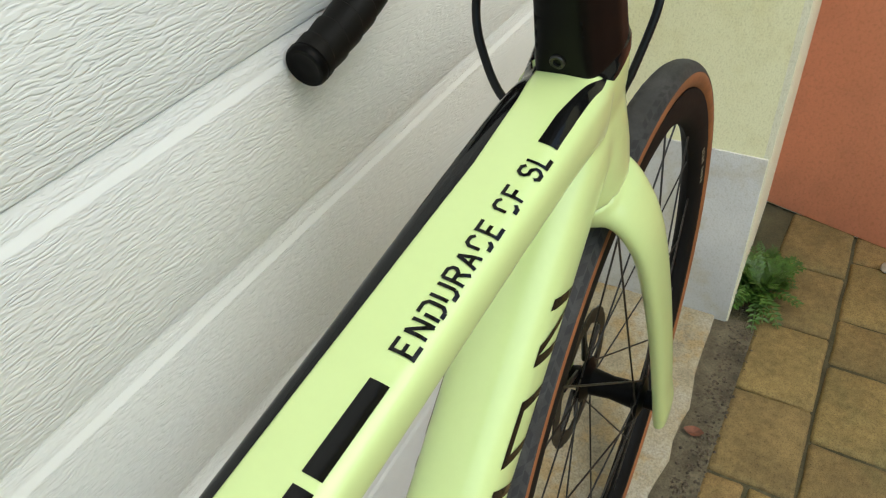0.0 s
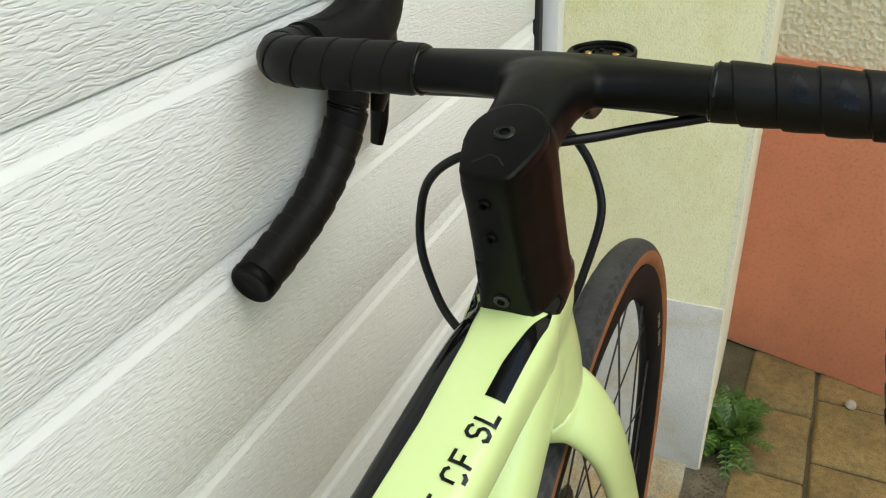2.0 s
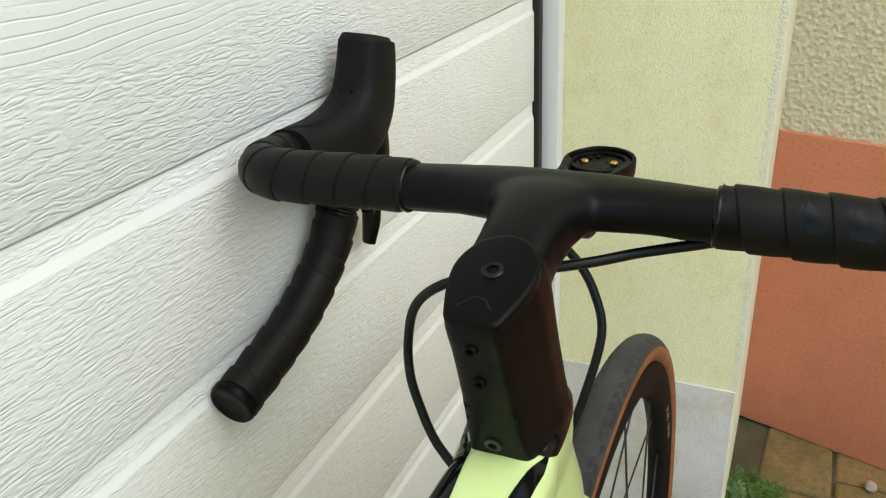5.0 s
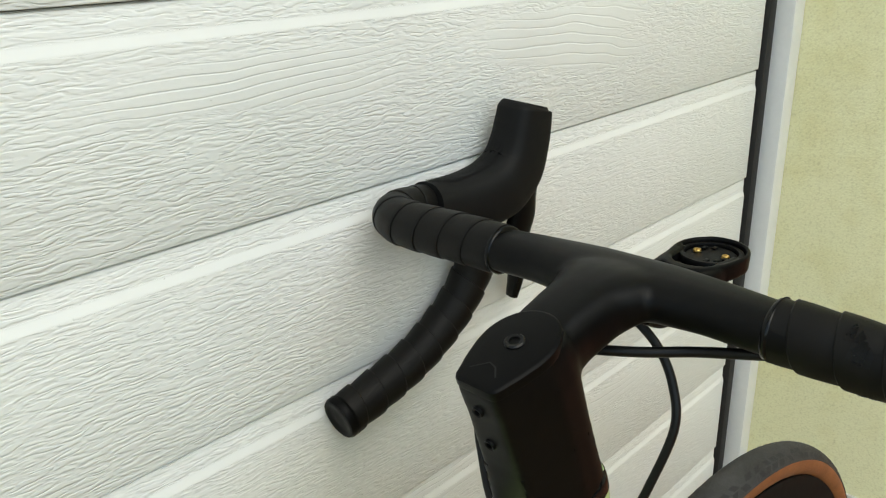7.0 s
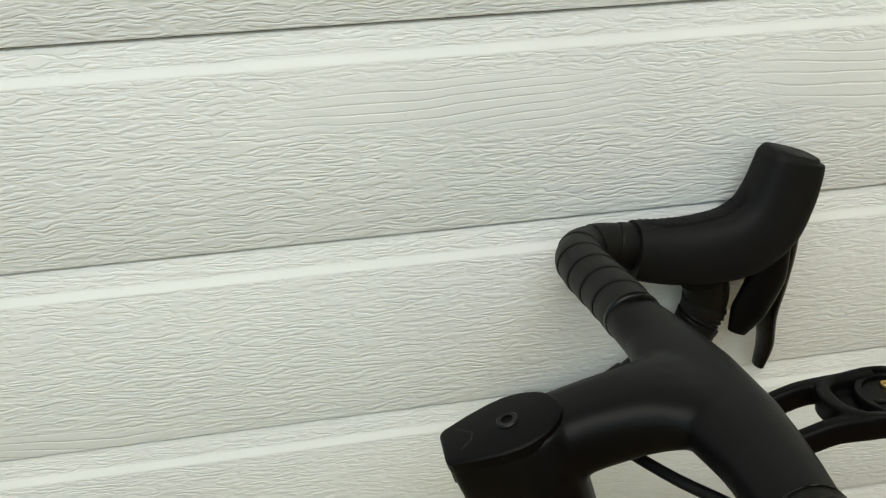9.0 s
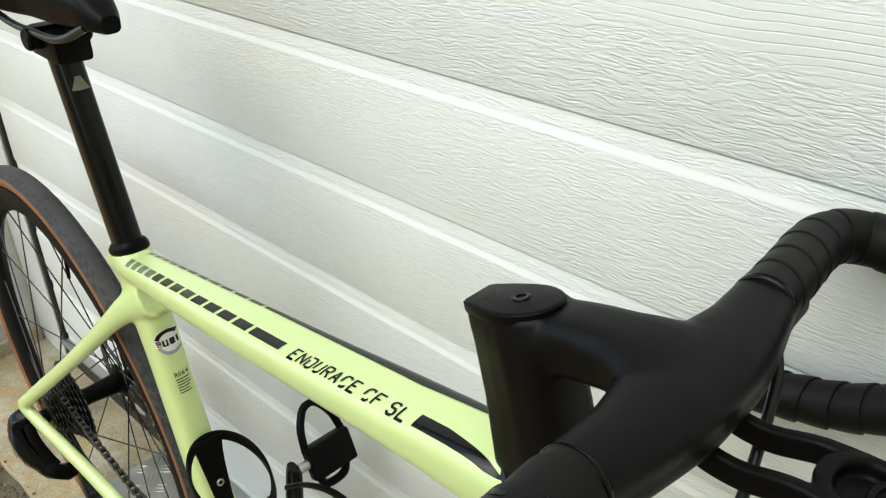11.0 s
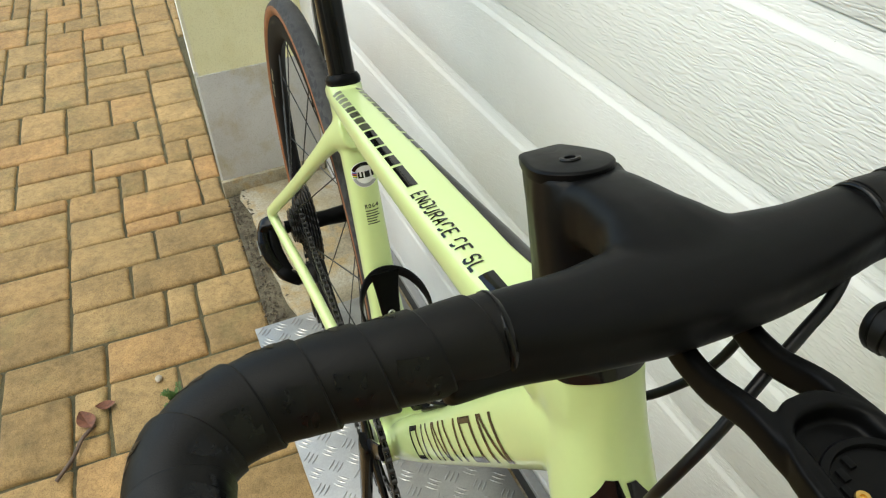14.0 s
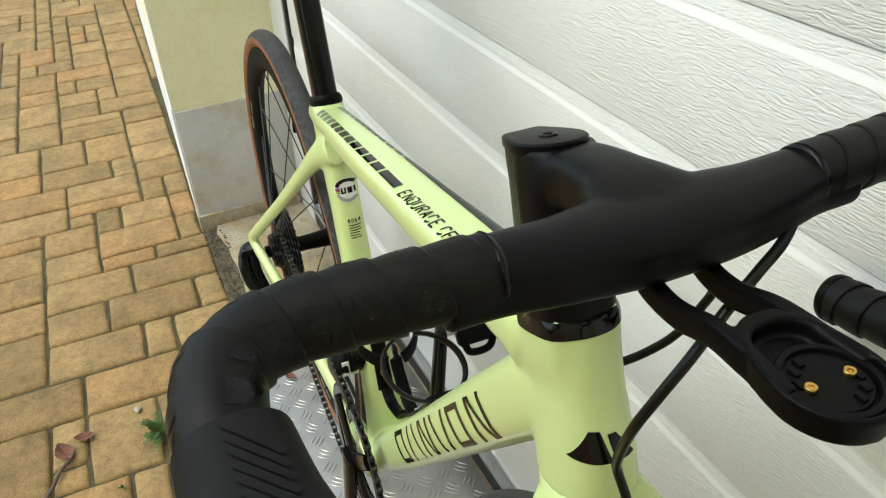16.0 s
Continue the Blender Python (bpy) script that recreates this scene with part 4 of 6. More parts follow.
# wheels
def wheel(name, c, steer, rear):
    def mv(b):
        if not steer:
            return b
        # the front tyre is a size smaller
        foot = Vector((c.x, 0, 0))
        bmesh.ops.transform(b, matrix=Matrix.Translation(foot) @ Matrix.Scale(0.987, 4) @ Matrix.Translation(-foot), verts=b.verts)
        return turned(b)

    bm = bmesh.new()
    prof = [(0.318, -0.0125), (0.3185, 0.0), (0.318, 0.0125), (0.306, 0.0128), (0.292, 0.0108), (0.284, 0.006), (0.281, 0.0), (0.284, -0.006), (0.292, -0.0108), (0.306, -0.0128)]
    revolve(bm, prof, c)
    rim = part(name, mv(bm), RIM, bike, "black deep-section wheel with a tan-wall tyre", sharp=50)
    bm = bmesh.new()
    tread = [(0.3285 + 0.0145 * math.cos(a), 0.0155 * math.sin(a)) for a in np.linspace(-1.22, 1.22, 15)]
    tread += [(0.3275 + 0.0125 * math.cos(a), 0.0138 * math.sin(a)) for a in np.linspace(1.22, -1.22, 9)]
    revolve(bm, tread, c, 160)
    tyre = part("tyre", mv(bm), TREAD, rim, "grey-black rubber tread", sharp=60)
    bm = bmesh.new()
    tr = random.Random(7)
    for k in range(150):
        for s in (-1, 1):
            a0 = 2 * math.pi * (k + (0.5 if s > 0 else 0)) / 150
            for row, (h0, h1) in enumerate(((0.45, 0.72), (0.78, 1.08))):
                if (k + row) % 6 == 5:
                    continue
                sk = 0.012 if (k // 3 + row) % 2 else -0.012
                ln = 0.030 if (k // 2) % 2 else 0.022
                vs = []
                for aa, hh in ((a0, h0), (a0 + ln, h0), (a0 + ln + sk, h1), (a0 + sk, h1)):
                    r_ = 0.3285 + 0.0147 * math.cos(hh)
                    vs.append(bm.verts.new(c + Vector((r_ * math.cos(aa), s * 0.0157 * math.sin(hh), r_ * math.sin(aa)))))
                bm.faces.new(vs)
    tagged(part("tread_pattern", mv(bm), TREAD_DARK, tyre, "small dark raised tread pattern", smooth=False), kind="stuff")
    for s in (-1, 1):
        bm = bmesh.new()
        wallp = [(0.3285 + 0.0140 * math.cos(a), s * 0.0152 * math.sin(a)) for a in np.linspace(1.15, 2.35, 8)]
        wallp += [(0.3285 + 0.0120 * math.cos(a), s * 0.0130 * math.sin(a)) for a in np.linspace(2.35, 1.15, 5)]
        revolve(bm, wallp, c, 140)
        part("sidewall", mv(bm), TAN, tyre, "tan brown sidewall", sharp=60)
    bm = bmesh.new()
    w = 0.066 if rear else 0.048
    hubp = [(0.010, -w), (0.010, -w + 0.012), (0.0225, -w + 0.016), (0.0225, -w + 0.019), (0.0145, -w + 0.024), (0.0125, 0.0), (0.0150, w - 0.026), (0.026, w - 0.020), (0.026, w - 0.016), (0.013, w - 0.012), (0.010, w), (0.004, w), (0.004, -w)]
    revolve(bm, hubp, c, 32)
    part("hub", mv(bm), SATIN_BLACK, rim, "black hub")
    for k in range(24):
        s = -1 if k % 2 else 1
        a = 2 * math.pi * k / 24
        ha = a + (0.9 if (k // 2) % 2 else -0.9)
        fl = s * (w - 0.018)
        p = c + Vector((0.022 * math.cos(ha), fl, 0.022 * math.sin(ha)))
        q = c + Vector((0.283 * math.cos(a), s * 0.002, 0.283 * math.sin(a)))
        bm = bmesh.new()
        cylinder(bm, p, q, 0.0010, sides=6)
        part("spoke", mv(bm), DARK_STEEL, rim)
    bm = bmesh.new()
    ry = w - 0.012 if not rear else w - 0.010
    rings = []
    n = 72
    ring = []
    for k in range(n):
        a = 2 * math.pi * k / n
        ro = 0.080 - 0.0018 * (k % 6 == 0)
        ring.append((ro, 0.062 + 0.002 * math.sin(a * 12), a))
    outer = [[c + Vector((r * math.cos(a), ry + d, r * math.sin(a))) for ro, ri, a in ring for r in (ro,)] for d in (-0.0009, 0.0009)]
    inner = [[c + Vector((ri * math.cos(a), ry + d, ri * math.sin(a))) for ro, ri, a in ring] for d in (0.0009, -0.0009)]
    loft(bm, [outer[0], outer[1], inner[0], inner[1]], closed=True)
    for k in range(6):
        a = k * math.pi / 3
        cylinder(bm, c + Vector((0.020 * math.cos(a), ry, 0.020 * math.sin(a))), c + Vector((0.063 * math.cos(a + 0.5), ry, 0.063 * math.sin(a + 0.5))), 0.0028, sides=6)
    part("brake_rotor", mv(bm), DARK_STEEL, rim, "drilled steel brake disc", sharp=30)
    a = radians(75 if rear else 250)
    bm = bmesh.new()
    cylinder(bm, c + Vector((0.282 * math.cos(a), 0, 0.282 * math.sin(a))), c + Vector((0.235 * math.cos(a), 0, 0.235 * math.sin(a))), 0.0028, 0.0024, 10, 0.0005)
    part("valve", mv(bm), SATIN_BLACK, rim)
    # faint writing on the rim's flank, as bars
    for s in (-1, 1):
        for j, (deg, ln) in enumerate(((18, 9), (150, 9), (270, 9))):
            for i in range(ln):
                if i == 4:
                    continue
                a0 = radians(deg + i * 1.5)
                bm = bmesh.new()
                vs = []
                for rr, aa in ((0.296, a0), (0.303, a0), (0.303, a0 + radians(1.0)), (0.296, a0 + radians(1.0))):
                    yy = s * np.interp(rr, (0.292, 0.306), (0.0112, 0.0131))
                    vs.append(bm.verts.new(c + Vector((rr * math.cos(aa), yy, rr * math.sin(aa)))))
                bm.faces.new(vs)
                part("rim_mark", mv(bm), DECAL_GREY, rim, smooth=False)
    return rim


wheel("front_wheel", FRONT, True, False)
wheel("rear_wheel", REAR, False, True)

# brake calipers
for name, at, st in (("front_caliper", FRONT + Vector((-0.055, 0.050, 0.045)), True), ("rear_caliper", REAR + Vector((0.070, 0.052, 0.010)), False)):
    bm = bmesh.new()
    box(bm, at - Vector((0.020, 0.012, 0.014)), at + Vector((0.020, 0.010, 0.014)), 0.005)
    cylinder(bm, at + Vector((-0.012, -0.014, 0)), at + Vector((-0.012, 0.014, 0)), 0.011, chamfer=0.002)
    part(name, turned(bm) if st else bm, DARK_STEEL, bike, "black disc brake caliper")

# drivetrain on the right
bm = bmesh.new()
for k, r in enumerate((0.062, 0.056, 0.051, 0.046, 0.042, 0.038, 0.034, 0.031, 0.028, 0.026, 0.024)):
    y = -0.020 - 0.0036 * k
    ring = []
    teeth = int(r * 2 * math.pi / 0.0127)
    pts = [(r + (0.003 if i % 2 else -0.002)) for i in range(2 * teeth)]
    for d in (-0.0009, 0.0009):
        ring.append([REAR + Vector((p * math.cos(math.pi * i / teeth), y + d, p * math.sin(math.pi * i / teeth))) for i, p in enumerate(pts)])
    loft(bm, ring)
cylinder(bm, REAR + Vector((0, -0.016, 0)), REAR + Vector((0, -0.058, 0)), 0.018)
part("cassette", bm, DARK_STEEL, bike, "dark steel sprocket cassette", sharp=25)
for r, y in ((0.0995, -0.0475), (0.068, -0.0400)):
    bm = bmesh.new()
    teeth = int(r * 2 * math.pi / 0.0127)
    outer = [(r + (0.003 if i % 2 else -0.0015)) for i in range(2 * teeth)]
    a_ = [[BB + Vector((p * math.cos(math.pi * i / teeth), y + d, p * math.sin(math.pi * i / teeth))) for i, p in enumerate(outer)] for d in (-0.0015, 0.0015)]
    b_ = [[BB + Vector(((r - 0.014) * math.cos(math.pi * i / teeth), y + d, (r - 0.014) * math.sin(math.pi * i / teeth))) for i in range(2 * teeth)] for d in (0.0015, -0.0015)]
    loft(bm, [a_[0], a_[1], b_[0], b_[1]], closed=True)
    part("chainring", bm, GLOSS_BLACK, bike, "black toothed chainring", sharp=25)
CRANK = Vector((0.030, 0, 0.9995)).normalized()
for s, d, name in ((-1, -CRANK, "right_crank"), (1, CRANK, "left_crank")):
    bm = bmesh.new()
    y0, y1 = s * 0.058, s * 0.072
    between(bm, [(BB + Vector((0, y0, 0)) - d * 0.016, 0.012, 0.030, 2.5), (BB + Vector((0, y0, 0)), 0.016, 0.038, 2.5), (BB + Vector((0, (y0 + y1) / 2, 0)) + d * 0.08, 0.013, 0.028, 3), (BB + Vector((0, y1, 0)) + d * 0.165, 0.012, 0.024, 3), (BB + Vector((0, y1, 0)) + d * 0.182, 0.010, 0.018, 2.5)], n=20)
    if s < 0:
        for k in range(4):
            a = radians(45 + 90 * k)
            between(bm, [(BB + Vector((0.012 * math.cos(a), -0.052, 0.012 * math.sin(a))), 0.010, 0.026, 2.5), (BB + Vector((0.088 * math.cos(a), -0.050, 0.088 * math.sin(a))), 0.008, 0.020, 2.5)], n=12)
    part(name, bm, GLOSS_BLACK, bike, "gloss black crank arm")
    # pedal: body, front hoop, rear bar
    pc = BB + Vector((0, s * 0.072, 0)) + d * 0.1725
    bm = bmesh.new()
    cylinder(bm, pc, pc + Vector((0, s * 0.022, 0)), 0.006, sides=14)
    part("pedal_axle", bm, STEEL, bike, "bright pedal axle")
    c = pc + Vector((0, s * 0.048, 0))
    tilt = Matrix.Translation(c) @ Matrix.Rotation(radians(-116 if s > 0 else -80), 4, "Y")
    bm = bmesh.new()
    box(bm, (-0.022, -0.029, -0.010), (0.018, 0.029, 0.008), 0.004)
    tube(bm, [(0.012, -0.026, 0.002), (0.038, -0.021, 0.004), (0.056, -0.010, 0.006), (0.060, 0, 0.006), (0.056, 0.010, 0.006), (0.038, 0.021, 0.004), (0.012, 0.026, 0.002)], 0.0046, 10, 0.004)
    tube(bm, [(-0.020, -0.020, 0.004), (-0.036, -0.012, 0.008), (-0.036, 0.012, 0.008), (-0.020, 0.020, 0.004)], 0.005, 10, 0.004)
    bmesh.ops.transform(bm, matrix=tilt, verts=bm.verts)
    ped = part("pedal", bm, SATIN_BLACK, bike, "black clip-in pedal with an open front hoop")
    bm = bmesh.new()
    box(bm, (-0.008, -0.018, 0.0082), (0.006, 0.018, 0.0094), 0.0004)
    bmesh.ops.transform(bm, matrix=tilt, verts=bm.verts)
    part("pedal_plate", bm, STEEL, ped, "steel wear plate")

# chain
CY = -0.046
r1, r2 = 0.1005, 0.036


def chain_run(pts):
    path = curve_points(pts, 0.0127)
    for k, (p, q) in enumerate(zip(path, path[1:])):
        d = (q - p).normalized()
        nrm = Vector((-d.z, 0, d.x))
        w = 0.0036 if k % 2 else 0.0026
        for s in (-1, 1):
            rings = []
            for y in (s * w, s * (w - 0.001)):
                ring = []
                for f, h in ((-0.15, 0.003), (0.05, 0.0042), (0.5, 0.0028), (0.95, 0.0042), (1.15, 0.003), (1.15, -0.003), (0.95, -0.0042), (0.5, -0.0028), (0.05, -0.0042), (-0.15, -0.003)):
                    ring.append(p + d * (0.0127 * f) + nrm * h + Vector((0, y, 0)))
                rings.append(ring)
            loft(chain_bm, rings)
        cylinder(chain_bm, p + Vector((0, -0.0035, 0)), p + Vector((0, 0.0035, 0)), 0.0036, sides=8)


chain_bm = bmesh.new()
chain_run([BB + Vector((0.01, CY, r1)), Vector((0.25, CY, 0.378)), REAR + Vector((0.004, -0.040, r2))])
chain_run([BB + Vector((math.cos(radians(t)) * r1, CY, math.sin(radians(t)) * r1)) for t in (84, 50, 10, -30, -60, -85)])
chain_run([BB + Vector((-0.006, CY, -r1)), Vector((0.22, CY, 0.185)), Vector((0.050, -0.043, 0.202))])
chain_run([REAR + Vector((math.cos(radians(t)) * r2, -0.040, math.sin(radians(t)) * r2)) for t in (95, 140, 180, 220, 260)] + [Vector((0.012, -0.042, 0.285)), Vector((0.020, -0.043, 0.262))])
tagged(part("chain", chain_bm, DARK_STEEL, bike, "oily dark chain", sharp=30), kind="stuff")

# rear derailleur
def block(bm, sections):
    """A chunky limb with flat sides and narrow chamfers."""
    between(bm, sections, n=24, steps=6)


bm = bmesh.new()
block(bm, [((-0.004, -0.083, 0.356), 0.016, 0.024, 3.4), ((-0.005, -0.095, 0.350), 0.021, 0.024, 4.5), ((-0.002, -0.102, 0.340), 0.018, 0.020, 4.0)])
rd = part("rear_derailleur", bm, GLOSS_BLACK, bike, "glossy black electronic rear derailleur", sharp=32)
bm = bmesh.new()
block(bm, [((-0.003, -0.102, 0.345), 0.016, 0.018, 3.5), ((0.008, -0.104, 0.329), 0.019, 0.026, 5), ((0.024, -0.100, 0.309), 0.019, 0.026, 5), ((0.040, -0.090, 0.294), 0.016, 0.020, 4)])
part("outer_link", bm, GLOSS_BLACK, rd, "glossy faceted outer link", sharp=32)
bm = bmesh.new()
block(bm, [((0.002, -0.086, 0.346), 0.014, 0.018, 4), ((0.016, -0.087, 0.326), 0.015, 0.020, 4), ((0.032, -0.082, 0.304), 0.015, 0.020, 4), ((0.044, -0.076, 0.290), 0.013, 0.018, 4)])
part("inner_link", bm, SATIN_BLACK, rd, "black inner link", sharp=32)
bm = bmesh.new()
block(bm, [((0.034, -0.092, 0.296), 0.018, 0.020, 4), ((0.046, -0.082, 0.286), 0.021, 0.025, 4.5), ((0.050, -0.066, 0.277), 0.019, 0.022, 4), ((0.046, -0.056, 0.272), 0.014, 0.018, 3)])
part("lower_knuckle", bm, SATIN_BLACK, rd, "black lower knuckle", sharp=32)
bm = bmesh.new()
block(bm, [((-0.015, -0.090, 0.350), 0.016, 0.018, 5), ((-0.012, -0.091, 0.336), 0.019, 0.022, 5), ((-0.004, -0.091, 0.322), 0.016, 0.018, 5)])
part("battery", bm, SATIN_BLACK, rd, "black battery block", sharp=32)
bm = bmesh.new()
bmesh.ops.create_cube(bm, size=1.0, matrix=Matrix.Translation((0.012, -0.1132, 0.324)) @ Matrix.Rotation(radians(-40), 4, "Y") @ Matrix.Diagonal((0.011, 0.0016, 0.024, 1)))
part("badge", bm, STEEL, rd, "silver grey maker's plate", smooth=False)
bm = bmesh.new()
for y in (-0.052, -0.036):
    between(bm, [((0.036, y, 0.272), 0.003, 0.030, 2.5), ((0.042, y, 0.235), 0.003, 0.022, 2.5), ((0.052, y, 0.195), 0.003, 0.024, 2.5)], n=12)
for p in ((0.036, 0.268), (0.052, 0.197)):
    cylinder(bm, (p[0], -0.050, p[1]), (p[0], -0.038, p[1]), 0.018, sides=22)
part("cage", bm, DARK_STEEL, rd, "dark derailleur cage")

# front derailleur
bm = bmesh.new()
between(bm, [((0.372, -0.020, 0.405), 0.026, 0.034, 3), ((0.374, -0.036, 0.412), 0.028, 0.042, 3), ((0.370, -0.048, 0.406), 0.022, 0.036, 3)], n=18)
fd = part("front_derailleur", bm, SATIN_BLACK, bike, "black electronic front derailleur")
bm = bmesh.new()
for y in (-0.052, -0.040):
    between(bm, [((0.335, y, 0.372), 0.0025, 0.016, 2.5), ((0.385, y, 0.384), 0.0025, 0.020, 2.5), ((0.425, y, 0.382), 0.0025, 0.016, 2.5)], n=12)
part("cage", bm, DARK_STEEL, fd, "dark metal chain guide")
bm = bmesh.new()
box(bm, (0.3885, -0.046, 0.396), (0.3900, -0.026, 0.418), 0.0004)
part("tag", bm, DECAL_WHITE, fd, "small white tag")


# bottle cages
def bottle_cage(base, along, name, side=1):
    """A cage on a tube: a backplate, a high hoop round the front, a foot."""
    along = Vector(along).normalized()
    out = Vector((along.z, 0, -along.x)) * side
    b = Vector(base)
    bm = bmesh.new()
    between(bm, [(b + out * 0.004 - along * 0.055, 0.020, 0.004, 3), (b + out * 0.004, 0.018, 0.005, 3), (b + out * 0.005 + along * 0.055, 0.026, 0.005, 3), (b + out * 0.009 + along * 0.085, 0.034, 0.004, 3)], n=16)
    cage = part(name, bm, SATIN_BLACK, bike, "black bottle cage")
    bm = bmesh.new()
    pts = []
    for k in range(-10, 11):
        a = k * math.pi / 10.8
        pts.append(b + out * (0.042 - 0.038 * math.cos(a)) + Vector((0, 0.038 * math.sin(a), 0)) + along * (0.085 - 0.070 * (1 - math.cos(a)) / 2))
    path = curve_points(pts, 0.004)
    sweep(bm, path, lambda i, f: sup(0.0036, 0.0100 + 0.005 * abs(2 * f - 1), 10, 3), up=along)
    part("hoop", bm, SATIN_BLACK, cage, "black curved holder hoop")
    bm = bmesh.new()
    foot = [b + out * 0.004 - along * 0.055, b + out * 0.02 - along * 0.068, b + out * 0.060 - along * 0.066, b + out * 0.078 - along * 0.050]
    sweep(bm, curve_points(foot, 0.004), lambda i, f: sup(0.014, 0.0040, 12, 3), up=(0, 0, 1))
    part("foot", bm, SATIN_BLACK, cage)
    for k in (-0.032, 0.032):
        hex_bolt("bolt", b + out * 0.0068 + along * k, out, 0.0042, cage, STEEL, turn=False)
    return cage


st_dir = Vector((-0.125, 0, 0.425)).normalized()
bottle_cage(Vector((0.3705, 0, 0.423)) + Vector((0.021, 0, 0.006)), st_dir, "seat_tube_cage")
dt_dir = Vector((0.66, 0, 0.75)).normalized()
b0 = Vector((0.575, 0, 0.455)) + Vector((-dt_dir.z, 0, dt_dir.x)) * 0.026
bottle_cage(b0, dt_dir, "down_tube_cage", -1)

# ---- lettering and stripes on the frame ----
bpy.context.view_layer.update()


def lay(name, cells, material, parent, onto, cast, lift=0.0004, one_run=False):
    """Lays faces, given in a plane, onto a part's surface along the direction cast."""
    cast = Vector(cast).normalized()
    bm = bmesh.new()
    cache = {}
    for face in cells:
        vs = []
        for p in face:
            key = tuple(round(v, 6) for v in p)
            if key not in cache:
                hit, at, nrm, _ = onto.ray_cast(Vector(p) - cast * 0.2, cast)
                cache[key] = bm.verts.new(at + nrm * lift) if hit else None
            vs.append(cache[key])
        if all(vs) and any((a.co - b.co).length > 2.4 * (Vector(p) - Vector(q)).length + 0.003 for a, b, p, q in zip(vs, vs[1:], face, face[1:])):
            if one_run and bm.faces:
                break
            continue
        if all(vs) and len(set(vs)) == len(vs):
            try:
                bm.faces.new(vs)
            except ValueError:
                pass
    bmesh.ops.delete(bm, geom=[v for v in bm.verts if not v.link_faces], context="VERTS")
    if not bm.faces:
        bm.free()
        return None
    me = bpy.data.meshes.new(name)
    bm.normal_update()
    bm.to_mesh(me)
    bm.free()
    for p in me.polygons:
        p.use_smooth = True
    me.materials.append(material)
    ob = new(name, me)
    ob.parent = parent
    return ob


def strip(a, b, lower, upper, n=10, m=3, z=0.80):
    """Cells of a band along x from a to b, between two edges given as functions of x; in plan."""
    xs = np.linspace(a, b, n + 1)
    cells = []
    for x0, x1 in zip(xs, xs[1:]):
        for j in range(m):
            f0, f1 = j / m, (j + 1) / m
            y = lambda x, f: lower(x) + (upper(x) - lower(x)) * f
            cells.append([(x0, y(x0, f0), z), (x1, y(x1, f0), z), (x1, y(x1, f1), z), (x0, y(x0, f1), z)])
    return cells


def half_w(x):
    return np.interp(x, [t[0] for t in tt], [t[1] / 2 for t in tt])


down = (0, 0, -1)
# dashes on both edges, short and pale at the rear, longer and darker forwards
x = 0.312
tones = [DECAL_GREY] * 4 + [DECAL_OLIVE] * 4 + [DECAL_BLACK] * 8


def right_out(x):
    return np.interp(x, (0.30, 0.40, 0.58, 0.72, 0.80), (-0.0180, -0.0200, -0.0233, -0.0252, -0.0255))


def left_in(x):
    return np.interp(x, (0.30, 0.40, 0.52, 0.60, 0.70, 0.75, 0.79), (0.0055, 0.0070, 0.0077, 0.0068, 0.0055, 0.0075, 0.0130))


for k in range(13):
    ln = 0.0088 + 0.00105 * k
    if k == 12:
        x, ln = 0.5410, 0.041
    lay("stripe", strip(x, x + ln, right_out, lambda x: right_out(x) + 0.0085, 4), tones[k], frame_skin, frame_skin, down)
    if k < 11:
        lay("stripe", strip(x, x + ln, left_in, lambda x: min(left_in(x) + 0.0075, mid_y(x) + half_w(x) - 0.001), 4), tones[k], frame_skin, frame_skin, down)
    if k == 10:
        left_from = x + ln + 0.0045
    x += ln + 0.0045
flank_cells = []
xs_ = np.linspace(left_from, 0.81, 71)
for a, b in zip(xs_, xs_[1:]):
    for f0, f1 in ((0.006, 0.010), (0.010, 0.014)):
        flank_cells.append([(a, 0.1, top_z(a) - f0), (b, 0.1, top_z(b) - f0), (b, 0.1, top_z(b) - f1), (a, 0.1, top_z(a) - f1)])
lay("stripe", flank_cells, DECAL_BLACK, frame_skin, frame_skin, (0, -1, 0))
lay("stripe", strip(left_from, 0.785, left_in, lambda x: mid_y(x) + half_w(x) - 0.0012, 60, 8), DECAL_BLACK, frame_skin, frame_skin, down)
lay("stripe", strip(0.7235, 0.802, lambda x: np.interp(x, (0.7235, 0.780, 0.792, 0.802), (-0.0252, -0.0246, -0.0228, -0.0222)), lambda x: np.interp(x, (0.7235, 0.745, 0.775, 0.790, 0.824), (-0.0155, -0.0155, -0.0185, -0.0215, -0.0212)), 50, 5), DECAL_BLACK, frame_skin, frame_skin, down)
